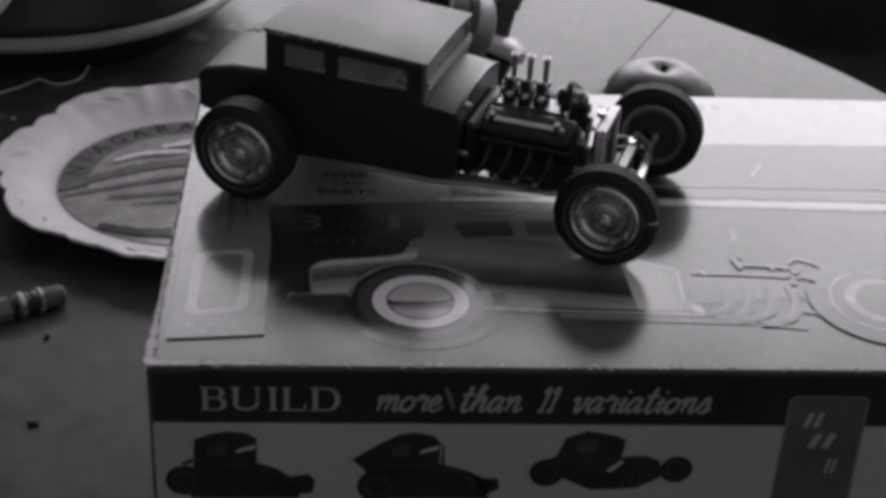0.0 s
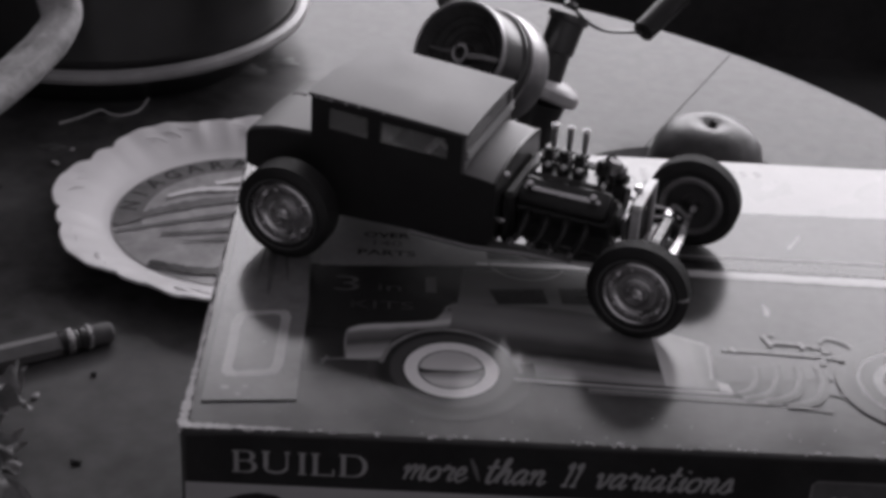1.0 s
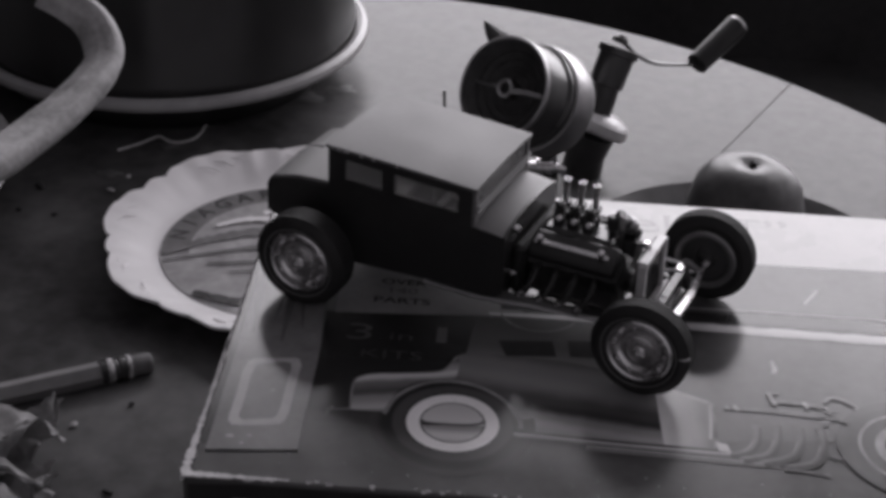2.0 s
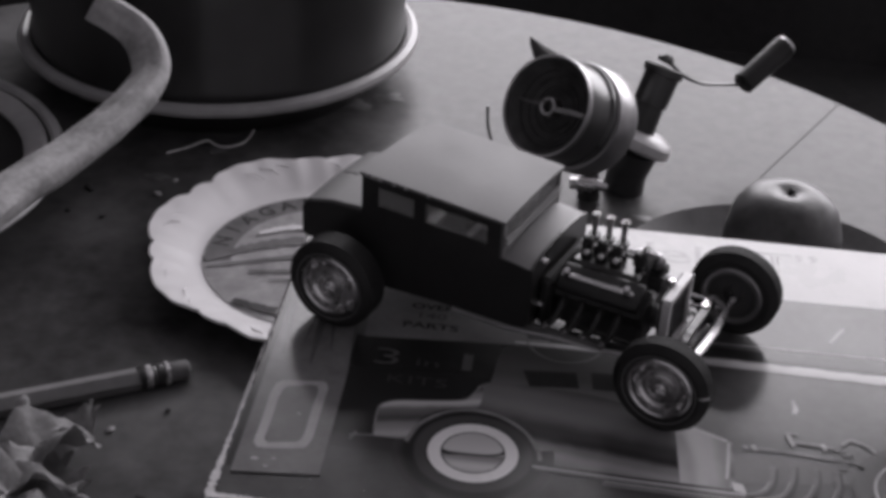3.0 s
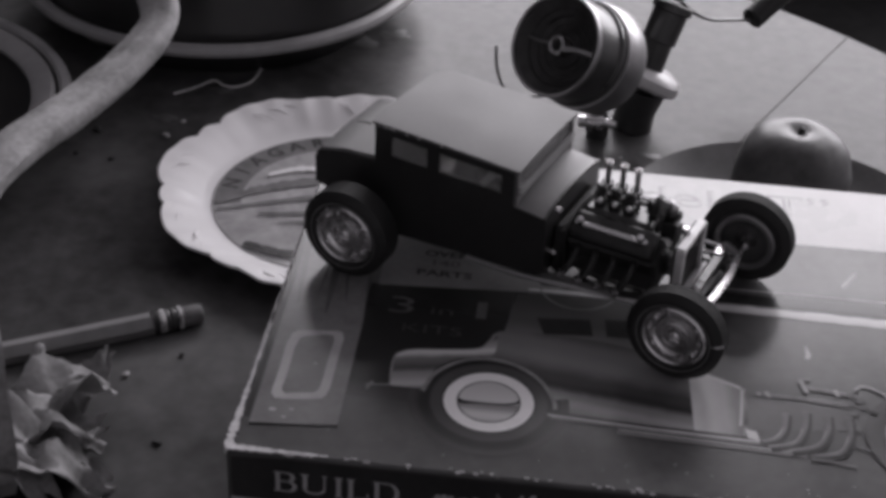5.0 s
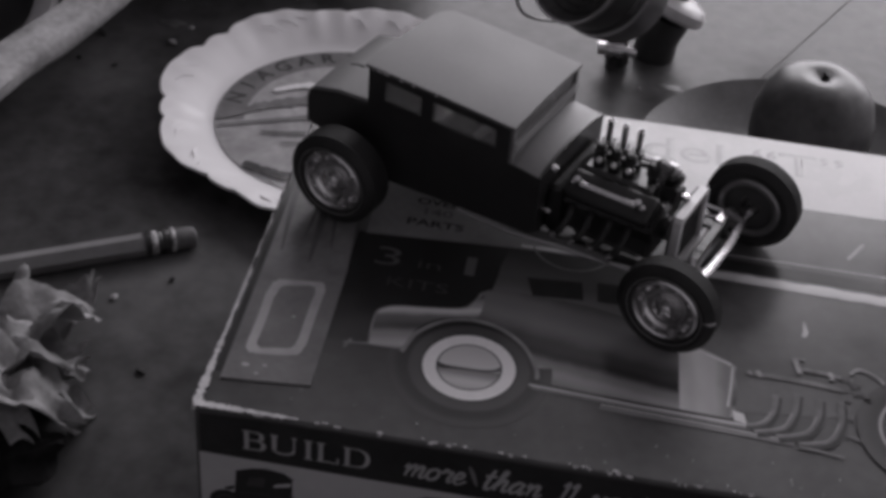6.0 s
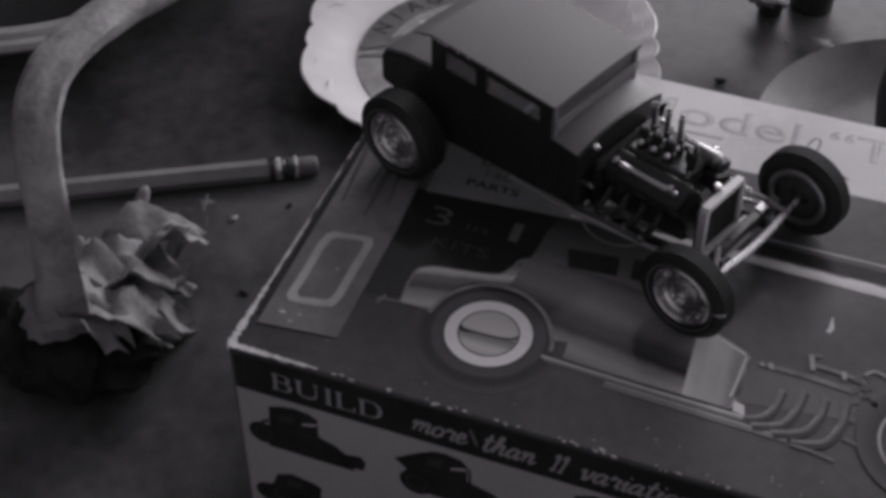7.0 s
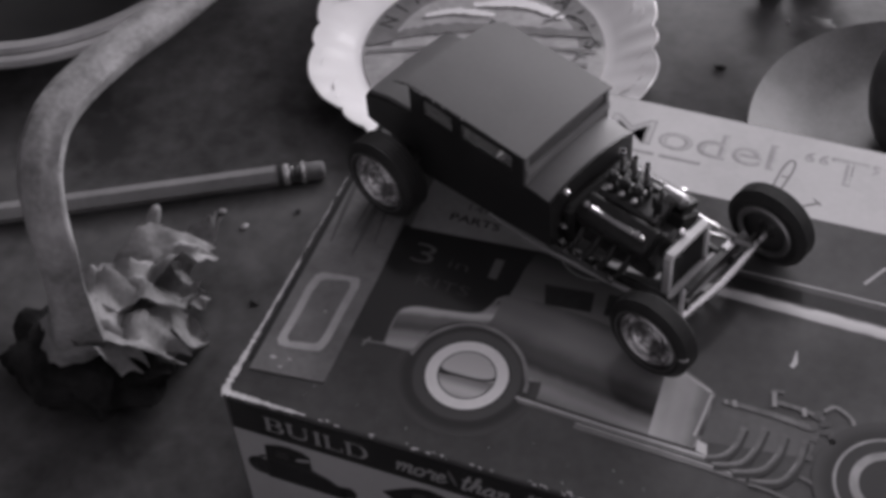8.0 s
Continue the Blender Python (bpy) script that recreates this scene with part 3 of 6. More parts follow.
# exhaust pipes and the engine's top
for p in ([(0.1255, 0.0222), (0.1290, 0.0240), (0.1312, 0.0280), (0.1320, 0.0340)], [(0.1270, 0.0206), (0.1335, 0.0232), (0.1362, 0.0290), (0.1370, 0.0355)], [(0.1320, 0.0200), (0.1390, 0.0230), (0.1418, 0.0290), (0.1422, 0.0350)], [(0.1370, 0.0190), (0.1440, 0.0212), (0.1470, 0.0280), (0.1472, 0.0350)]):
    c = curve2(p, 8)
    n = len(c)
    stroke_print("printed_pipe_shadow", M_PRINT_DARK, [([(x + 0.0006, y - 0.0008) for x, y in c], 0.0018)])
    stroke_print("printed_exhaust_pipe", M_PIPE, [(c, [0.0008 + 0.0008 * i / (n - 1) for i in range(n)])], "soft grey exhaust pipe")
    stroke_print("printed_pipe_glint", M_PRINT_SOFT, [([(x - 0.0003, y + 0.0003) for x, y in c[:2 * n // 3]], 0.0004)])
stroke_print("printed_engine_detail", M_PIPE, [([(0.1250, 0.0402), (0.1370, 0.0400), (0.1485, 0.0390)], 0.0015), ([(0.1372, 0.0444), (0.1440, 0.0440), (0.1505, 0.0430)], 0.0013), ([(0.1360, 0.0474), (0.1392, 0.0478)], 0.0010), ([(0.1480, 0.0240), (0.1580, 0.0215)], 0.0009), ([(0.1370, 0.0178), (0.1420, 0.0176), (0.1475, 0.0166)], 0.0008)])
stroke_print("printed_engine_detail", M_PRINT_SOFT, [([(0.1366, 0.0472), (0.1378, 0.0425)], 0.0013), ([(0.1275, 0.0412), (0.1285, 0.0392)], 0.0012), ([(0.1254, 0.0406), (0.1262, 0.0396)], 0.0010), ([(0.1450, 0.0446), (0.1456, 0.0420)], 0.0011), (curve2([(0.1500, 0.0452), (0.1525, 0.0474), (0.1570, 0.0450), (0.1585, 0.0410)], 6), 0.0010)])
bm = bmesh.new()
rnd = random.Random(12)
for i in range(16):
    add_ring(bm, rnd.uniform(0.1480, 0.1575), rnd.uniform(0.0300, 0.0440), 0.0003, rnd.uniform(0.0007, 0.0012), 0.000001 * i, n=9)
top_print("printed_engine_fittings", bm, M_PRINT_MID)
bm = bmesh.new()
add_ring(bm, 0.1695, 0.0285, 0.0, 0.0188, 0)
top_print("printed_front_tyre", bm, M_AIR_TYRE_2)
bm = bmesh.new()
add_ring(bm, 0.1695, 0.0285, 0.0075, 0.0098, 0)
add_ring(bm, 0.1695, 0.0285, 0.0130, 0.0138, 0)
top_print("printed_front_wheel", bm, M_PRINT_SOFT)
# bars behind the car and the small marks
stroke_print("printed_dark_bar", M_PRINT_DARK, [([(0.069, 0.0800), (0.1130, 0.0805), (0.1600, 0.0805), (0.2480, 0.0790)], 0.0046)])
stroke_print("printed_light_bar", M_AIR_BAR, [([(0.066, 0.0752), (0.1130, 0.0760), (0.1600, 0.0752), (0.2000, 0.0735), (0.2480, 0.0720)], [0.0010, 0.0034, 0.0046, 0.0048, 0.0044])])
stroke_print("printed_spark", M_PRINT_LIGHT, [([(0.118, 0.0846), (0.1420, 0.0850), (0.2480, 0.0850)], 0.0006), ([(0.1390, 0.0565), (0.1396, 0.0582), (0.1392, 0.0622)], [0.0012, 0.0014, 0.0003]), ([(0.1515, 0.0905), (0.1560, 0.0980)], 0.0009)])
bm = bmesh.new()
add_ring(bm, 0.0795, 0.0790, 0.0105, 0.0110, 0, math.radians(185), math.radians(330), 24)
top_print("printed_arc", bm, M_PRINT_GREY)


# front face: text band, pictures and the maker's plate
FR = pose(0, 0, 0, 90, 0, 0)


def front_print(name, bm, material, label="", lift=1):
    bmesh.ops.transform(bm, matrix=Matrix.Translation((0, -0.00007 * lift, 0)) @ FR, verts=bm.verts[:])
    return part(name, bm, material, lid, label, smooth=0)


front_print("front_panel", bm_flat([(0.0008, 0.0045), (BL - 0.0008, 0.0045), (BL - 0.0008, 0.0672), (0.0008, 0.0672)], 0), M_PAPER, "pale lower face")
front_print("text_band", bm_flat([(0.0012, 0.0674), (BL - 0.0008, 0.0674), (BL - 0.0008, 0.0806), (0.0150, 0.0809), (0.0012, 0.0800)], 0), M_PRINT_DARK, "near-black lettering band")


def serif_word(x0, h):
    """The word BUILD in upright capitals with serifs."""
    bm = bmesh.new()
    th, tn, sv = 0.00105, 0.0004, 0.00045

    def bar(xa, xb, ya, yb):
        flat(bm, [(xa, ya), (xb, ya), (xb, yb), (xa, yb)], 0)

    def stem(x, w, top=True, foot=True):
        bar(x, x + w, 0.0, h)
        if foot:
            bar(x - sv, x, 0, tn)
            bar(x + w, x + w + sv, 0, tn)
        if top:
            bar(x - sv, x, h - tn, h)
            bar(x + w, x + w + sv, h - tn, h)

    def bowl(xa, y0, y1, w):
        cyy, ry, n = (y0 + y1) / 2, (y1 - y0) / 2, 14
        po, pi_ = [], []
        for i in range(n + 1):
            a = -math.pi / 2 + math.pi * i / n
            po.append((xa + w * max(0, math.cos(a)) ** 0.8, cyy + ry * math.sin(a)))
            pi_.append((xa + (w - th) * max(0, math.cos(a)) ** 0.8, cyy + (ry - tn) * math.sin(a)))
        for i in range(n):
            flat(bm, [po[i], po[i + 1], pi_[i + 1], pi_[i]], 0)
    x = x0 + sv
    stem(x, th)
    bar(x + th, x + th + 0.0016, h - tn, h)
    bar(x + th, x + th + 0.0016, h * 0.5, h * 0.5 + tn)
    bar(x + th, x + th + 0.0016, 0, tn)
    bowl(x + th + 0.0016, h * 0.5, h, 0.0020)
    bowl(x + th + 0.0016, 0, h * 0.5 + tn, 0.0024)
    x = x0 + 0.0065 + sv
    ub = 0.0050
    bar(x, x + th, 0.0018, h)
    bar(x - sv, x, h - tn, h)
    bar(x + th, x + th + sv, h - tn, h)
    bar(x + ub, x + ub + tn, 0.0018, h)
    bar(x + ub - sv, x + ub, h - tn, h)
    bar(x + ub + tn, x + ub + tn + sv, h - tn, h)
    n, c = 12, x + (ub + tn) / 2
    ro, ri = (ub + tn) / 2, (ub + tn) / 2 - 0.0007
    for i in range(n):
        a0, a1 = math.pi + math.pi * i / n, math.pi + math.pi * (i + 1) / n
        flat(bm, [(c + ro * math.cos(a0), 0.0018 + 0.0018 * math.sin(a0)), (c + ro * math.cos(a1), 0.0018 + 0.0018 * math.sin(a1)), (c + ri * math.cos(a1), 0.0018 + 0.0012 * math.sin(a1)), (c + ri * math.cos(a0), 0.0018 + 0.0012 * math.sin(a0))], 0)
    x = x0 + 0.0145 + sv
    stem(x, th)
    x = x0 + 0.0174 + sv
    stem(x, th)
    bar(x + th, x + th + 0.0037, 0, tn)
    bar(x + th + 0.0033, x + th + 0.0037, tn, 0.0019)
    x = x0 + 0.0236 + sv
    stem(x, th)
    bar(x + th, x + th + 0.0016, h - tn, h)
    bar(x + th, x + th + 0.0016, 0, tn)
    bowl(x + th + 0.0016, 0, h, 0.0032)
    bmesh.ops.recalc_face_normals(bm, faces=bm.faces[:])
    return bm


bm = serif_word(0.0113, 0.0062)
bmesh.ops.transform(bm, matrix=Matrix.Translation((0, 0.0706, 0)), verts=bm.verts[:])
front_print("band_lettering", bm, M_LETTER, "grey serif capitals", 2)
# slanted brush script, drawn letter by letter in units of the small letters' height
SCRIPT = {
    "m": (1.55, [[(0.0, 0.7), (0.18, 1.0), (0.2, 0.0)], [(0.2, 0.45), (0.5, 1.0), (0.7, 0.9), (0.68, 0.0)], [(0.68, 0.45), (1.0, 1.0), (1.2, 0.85), (1.18, 0.15), (1.35, 0.0), (1.55, 0.25)]]),
    "o": (1.0, [[(0.55, 0.98), (0.15, 0.8), (0.05, 0.35), (0.3, 0.0), (0.7, 0.15), (0.8, 0.6), (0.55, 0.98), (0.75, 0.85), (1.0, 0.8)]]),
    "r": (0.85, [[(0.0, 0.7), (0.2, 1.1), (0.35, 0.9), (0.65, 0.9), (0.55, 0.3), (0.65, 0.0), (0.85, 0.2)]]),
    "e": (0.9, [[(0.0, 0.35), (0.5, 0.55), (0.55, 0.9), (0.3, 1.0), (0.08, 0.5), (0.3, 0.0), (0.65, 0.08), (0.9, 0.35)]]),
    "t": (0.75, [[(0.35, 1.75), (0.25, 0.6), (0.3, 0.05), (0.5, 0.0), (0.75, 0.3)], [(-0.05, 1.1), (0.7, 1.2)]]),
    "h": (1.1, [[(0.0, 0.3), (0.4, 1.5), (0.35, 1.8), (0.2, 1.5), (0.15, 0.0)], [(0.15, 0.4), (0.5, 1.0), (0.7, 0.85), (0.68, 0.15), (0.85, 0.0), (1.1, 0.3)]]),
    "a": (1.05, [[(0.72, 0.85), (0.4, 1.0), (0.05, 0.5), (0.2, 0.0), (0.55, 0.3), (0.75, 1.0)], [(0.75, 1.0), (0.68, 0.2), (0.82, 0.0), (1.05, 0.3)]]),
    "n": (1.1, [[(0.0, 0.7), (0.18, 1.0), (0.2, 0.0)], [(0.2, 0.45), (0.5, 1.0), (0.72, 0.85), (0.7, 0.15), (0.85, 0.0), (1.1, 0.3)]]),
    "v": (0.95, [[(0.0, 0.75), (0.2, 1.0), (0.3, 0.3), (0.4, 0.0), (0.7, 0.5), (0.72, 1.0), (0.95, 0.85)]]),
    "i": (0.55, [[(0.05, 0.5), (0.25, 1.0), (0.2, 0.2), (0.32, 0.0), (0.55, 0.3)], [(0.27, 1.4), (0.33, 1.5)]]),
    "s": (0.85, [[(0.0, 0.2), (0.4, 1.05), (0.6, 0.5), (0.45, 0.0), (0.05, 0.12)], [(0.5, 0.1), (0.85, 0.3)]]),
    "1": (0.62, [[(0.02, 1.3), (0.28, 1.62), (0.28, 0.0)], [(0.05, 0.02), (0.5, 0.02)]]),
}
for word_txt, x0, x1 in (("more", 0.0487, 0.0640), ("than", 0.0668, 0.0815), ("11", 0.0842, 0.0890), ("variations", 0.0915, 0.1235)):
    total = sum(SCRIPT[ch][0] for ch in word_txt)
    kx, kz = (x1 - x0) / (total + 0.3), 0.0038
    bm = bmesh.new()
    pen, depth = 0.0, 0
    for ch in word_txt:
        adv, strokes = SCRIPT[ch]
        for st in strokes:
            c = curve2([(x0 + (pen + px) * kx + py * kz * 0.30, 0.0708 + py * kz) for px, py in st], 6)
            n = len(c)
            add_stroke(bm, c, [0.00055 + 0.00035 * abs(math.sin(3.0 * i / n + 0.6)) for i in range(n)], 0.000002 * depth)
            depth += 1
        pen += adv
    for f in bm.faces:
        f.normal_update()
        if f.normal.z < 0:
            f.normal_flip()
    front_print("band_lettering", bm, M_LETTER, "grey slanted script", 2)
bm = bmesh.new()
add_stroke(bm, [(0.0640, 0.0772), (0.0650, 0.0745), (0.0660, 0.0712)], [0.0006, 0.0011, 0.0005], 0)
front_print("band_nick", bm, M_PRINT_GREY, "", 2)


def printed_rod(x, z, k, style):
    """A small dark picture of a car on the front face."""
    bm = bmesh.new()

    def poly(p):
        flat(bm, [(x + a * k, z + b * k) for a, b in p], 0)
    if style == 0:
        poly([(0.0055, 0.0080), (0.0060, 0.0165), (0.0100, 0.0182), (0.0135, 0.0188), (0.0175, 0.0182), (0.0200, 0.0165), (0.0195, 0.0160), (0.0200, 0.0100), (0.0240, 0.0085), (0.0290, 0.0045), (0.0290, 0.0000), (0.0050, 0.0000), (0.0030, 0.0050)])
        poly([(0.0, 0.0075), (0.0060, 0.0090), (0.0060, 0.0020), (0.0010, 0.0030)])
        poly([(0.0030, 0.0100), (0.0055, 0.0112), (0.0055, 0.0100), (0.0036, 0.0092)])
        poly([(0.0262, 0.0060), (0.0310, 0.0070), (0.0325, 0.0050), (0.0318, 0.0015), (0.0280, 0.0010)])
    elif style == 1:
        poly([(0.0, 0.0110), (0.0060, 0.0155), (0.0105, 0.0182), (0.0140, 0.0187), (0.0180, 0.0178), (0.0205, 0.0150), (0.0207, 0.0098), (0.0262, 0.0080), (0.0310, 0.0050), (0.0310, 0.0), (0.0040, 0.0), (0.0030, 0.0080)])
        poly([(0.0280, 0.0060), (0.0330, 0.0058), (0.0335, 0.0030), (0.0290, 0.0)])
    else:
        poly([(0.0020, 0.0095), (0.0050, 0.0120), (0.0065, 0.0165), (0.0110, 0.0185), (0.0175, 0.0172), (0.0195, 0.0160), (0.0190, 0.0115), (0.0240, 0.0120), (0.0275, 0.0105), (0.0280, 0.0060), (0.0230, 0.0030), (0.0130, 0.0025), (0.0060, 0.0060)])
        poly([(0.0275, 0.0090), (0.0300, 0.0085), (0.0300, 0.0070), (0.0275, 0.0070)])
    for f in bm.faces:
        if f.normal.z < 0:
            f.normal_flip()
    wheels = {0: ((0.0035, 0.0050, 0.0042),), 1: ((0.0060, 0.0035, 0.0048),), 2: ((0.0032, 0.0072, 0.0038), (0.0312, 0.0082, 0.0036))}[style]
    for wx, wz, wr in wheels:
        add_ring(bm, x + wx * k, z + wz * k, 0, wr * k, 0.00001, n=20)
    bmesh.ops.triangulate(bm, faces=bm.faces[:])
    front_print("printed_car", bm, M_PRINT_DARK, "", 2)
    bm = bmesh.new()
    if style < 2:
        flat(bm, [(x + a * k, z + b * k) for a, b in ((0.0150, 0.0128), (0.0190, 0.0140), (0.0194, 0.0152), (0.0154, 0.0138))], 0)
        flat(bm, [(x + a * k, z + b * k) for a, b in ((0.0196, 0.0100), (0.0199, 0.0100), (0.0199, 0.0160), (0.0196, 0.0160))], 0)
    else:
        flat(bm, [(x + a * k, z + b * k) for a, b in ((0.0160, 0.0080), (0.0190, 0.0108), (0.0196, 0.0102), (0.0170, 0.0074))], 0)
    front_print("printed_glint", bm, M_PRINT_LIGHT, "", 3)
    bm = bmesh.new()
    for wx, wz, wr in wheels:
        add_ring(bm, x + wx * k, z + wz * k, wr * k * 0.52, wr * k * 0.62, 0, n=18)
    if style < 2:
        add_stroke(bm, [(x + a * k, z + b * k) for a, b in ((0.0205, 0.0088), (0.0245, 0.0072), (0.0285, 0.0040))], 0.0005, 0)
        add_stroke(bm, [(x + a * k, z + b * k) for a, b in ((0.0070, 0.0092), (0.0130, 0.0096), (0.0190, 0.0090))], 0.0003, 0)
        flat(bm, [(x + a * k, z + b * k) for a, b in ((0.0085, 0.0120), (0.0128, 0.0122), (0.0130, 0.0155), (0.0092, 0.0150))], 0)
    else:
        add_stroke(bm, [(x + a * k, z + b * k) for a, b in ((0.0080, 0.0108), (0.0140, 0.0112), (0.0185, 0.0106))], 0.0003, 0)
        flat(bm, [(x + a * k, z + b * k) for a, b in ((0.0090, 0.0128), (0.0135, 0.0130), (0.0138, 0.0160), (0.0098, 0.0158))], 0)
        for i in range(4):
            add_stroke(bm, [(x + (0.0205 + i * 0.0016) * k, z + 0.0070 * k), (x + (0.0198 + i * 0.0016) * k, z + 0.0042 * k)], 0.0004, 0)
    front_print("printed_car_detail", bm, M_PRINT_FAINT, "", 3)


printed_rod(0.0035, 0.0462, 1.0, 0)
printed_rod(0.0440, 0.0462, 1.0, 1)
printed_rod(0.0845, 0.0462, 1.05, 2)
printed_rod(0.0030, 0.0180, 1.0, 2)
printed_rod(0.0440, 0.0170, 1.0, 0)
printed_rod(0.0850, 0.0175, 1.0, 1)
front_print("maker_plate", bm_flat([(0.1408, 0.0400), (0.1582, 0.0400), (0.1578, 0.0742), (0.1572, 0.0750), (0.1412, 0.0750), (0.1405, 0.0742)], 0), M_PRINT_MID, "dark plate mark with slanted bars", 2)
bm = bmesh.new()
add_stroke(bm, [(0.1405, 0.0400), (0.1404, 0.0744), (0.1413, 0.0753), (0.1570, 0.0753), (0.1580, 0.0744), (0.1585, 0.0400)], 0.0005, 0)
front_print("maker_plate_edge", bm, M_PRINT_GREY, "", 3)
bm = bmesh.new()
for x, z, w in ((0.1442, 0.0690, 0.0042), (0.1462, 0.0632, 0.0058), (0.1512, 0.0560, 0.0026)):
    for i in range(2):
        flat(bm, [(x + i * w * 0.55, z - 0.002), (x + i * w * 0.55 + w * 0.3, z - 0.002), (x + i * w * 0.55 + w * 0.55, z + 0.002), (x + i * w * 0.55 + w * 0.25, z + 0.002)], 0)
front_print("maker_bars", bm, M_LETTER, "", 3)


# paper worn through at the lid's front corner
rnd = random.Random(77)
for along in (0, 1):
    bm = bmesh.new()
    run = (0.0240, 0.0330)[along]
    pts = [(0.0002 + run * i / 40) for i in range(41)]
    q = [(0.0005, p) if along else (p, 0.0005) for p in pts]
    add_stroke(bm, q, [max(0.0004, (0.0023 * (1 - i / 44) ** 0.8) * (0.45 + 0.8 * rnd.random())) for i in range(41)], H + 0.00060 + along * 0.00001)
    part("worn_corner", bm, M_CARD, lid, "bare worn cardboard edge", smooth=0)
# chipped paper along the lid's edges
def worn_edge(n, seed, spread, run):
    rnd = random.Random(seed)
    bm = bmesh.new()
    for i in range(n):
        x, y, along, w = run(rnd)
        k = rnd.randint(5, 8)
        pts = []
        for q in range(k):
            a = 2 * math.pi * q / k
            r = rnd.uniform(0.45, 1.0)
            pts.append((a, r))
        cosa, sina = along
        vs = []
        for a, r in pts:
            u, v = math.cos(a) * r * w * spread, math.sin(a) * r * w * 0.45
            px, py = x + u * cosa - v * sina, y + u * sina + v * cosa
            dz = 0.0
            if py < 0.0004:
                dz, py = py - 0.0004, max(py, -0.00025)
            if px < 0.0004:
                dz, px = min(dz, px - 0.0004), max(px, -0.00025)
            vs.append(bm.verts.new((px, py, H + 0.00056 + dz + rnd.uniform(0, 0.00008))))
        try:
            bm.faces.new(vs)
        except ValueError:
            pass
    bmesh.ops.triangulate(bm, faces=bm.faces[:])
    bmesh.ops.recalc_face_normals(bm, faces=bm.faces[:])
    return bm


part("worn_corner", worn_edge(60, 3, 2.2, lambda r: (r.uniform(0.0, 0.022) ** 1.0, r.uniform(0.0, 0.0007), (1, 0), r.uniform(0.0003, 0.0009))), M_CARD, lid, "bare paper at the chipped corner", smooth=0)
part("worn_side", worn_edge(150, 4, 3.0, lambda r: (r.uniform(0.0, 0.0006), r.uniform(0.0, 0.139) * r.uniform(0.3, 1.0), (0, 1), r.uniform(0.0003, 0.0008))), M_CARD, lid, "bare paper along the rubbed edge", smooth=0)
part("worn_side", worn_edge(60, 14, 2.4, lambda r: (r.uniform(0.0, 0.0008), r.uniform(0.0, 0.05), (0, 1), r.uniform(0.0006, 0.0013))), M_CARD, lid, "bare paper along the rubbed edge", smooth=0)
part("worn_front", worn_edge(70, 5, 1.6, lambda r: (r.choice((0.031, 0.042, 0.055, 0.061, 0.073, 0.088, 0.097, 0.112, 0.125, 0.140, 0.156, 0.175, 0.2)) + r.uniform(-0.003, 0.003), r.uniform(0.0, 0.0010), (1, 0), r.uniform(0.0002, 0.0007))), M_CARD, lid, "chips along the front edge", smooth=0)
part("scuffing", worn_edge(30, 6, 0.9, lambda r: (r.uniform(0.02, 0.2), r.uniform(0.002, 0.012), (0.5, 0.86), r.uniform(0.0002, 0.0005))), M_PRINT_LIGHT, lid, smooth=0)


# ---- model car ----
car = thing("model_car", pose(0.016, 0.072, H + 0.0003, 0, 0, -21.5), "black plastic hot rod model car with chromed open engine", "model car")
BY0, BY1 = 0.0154, 0.0504


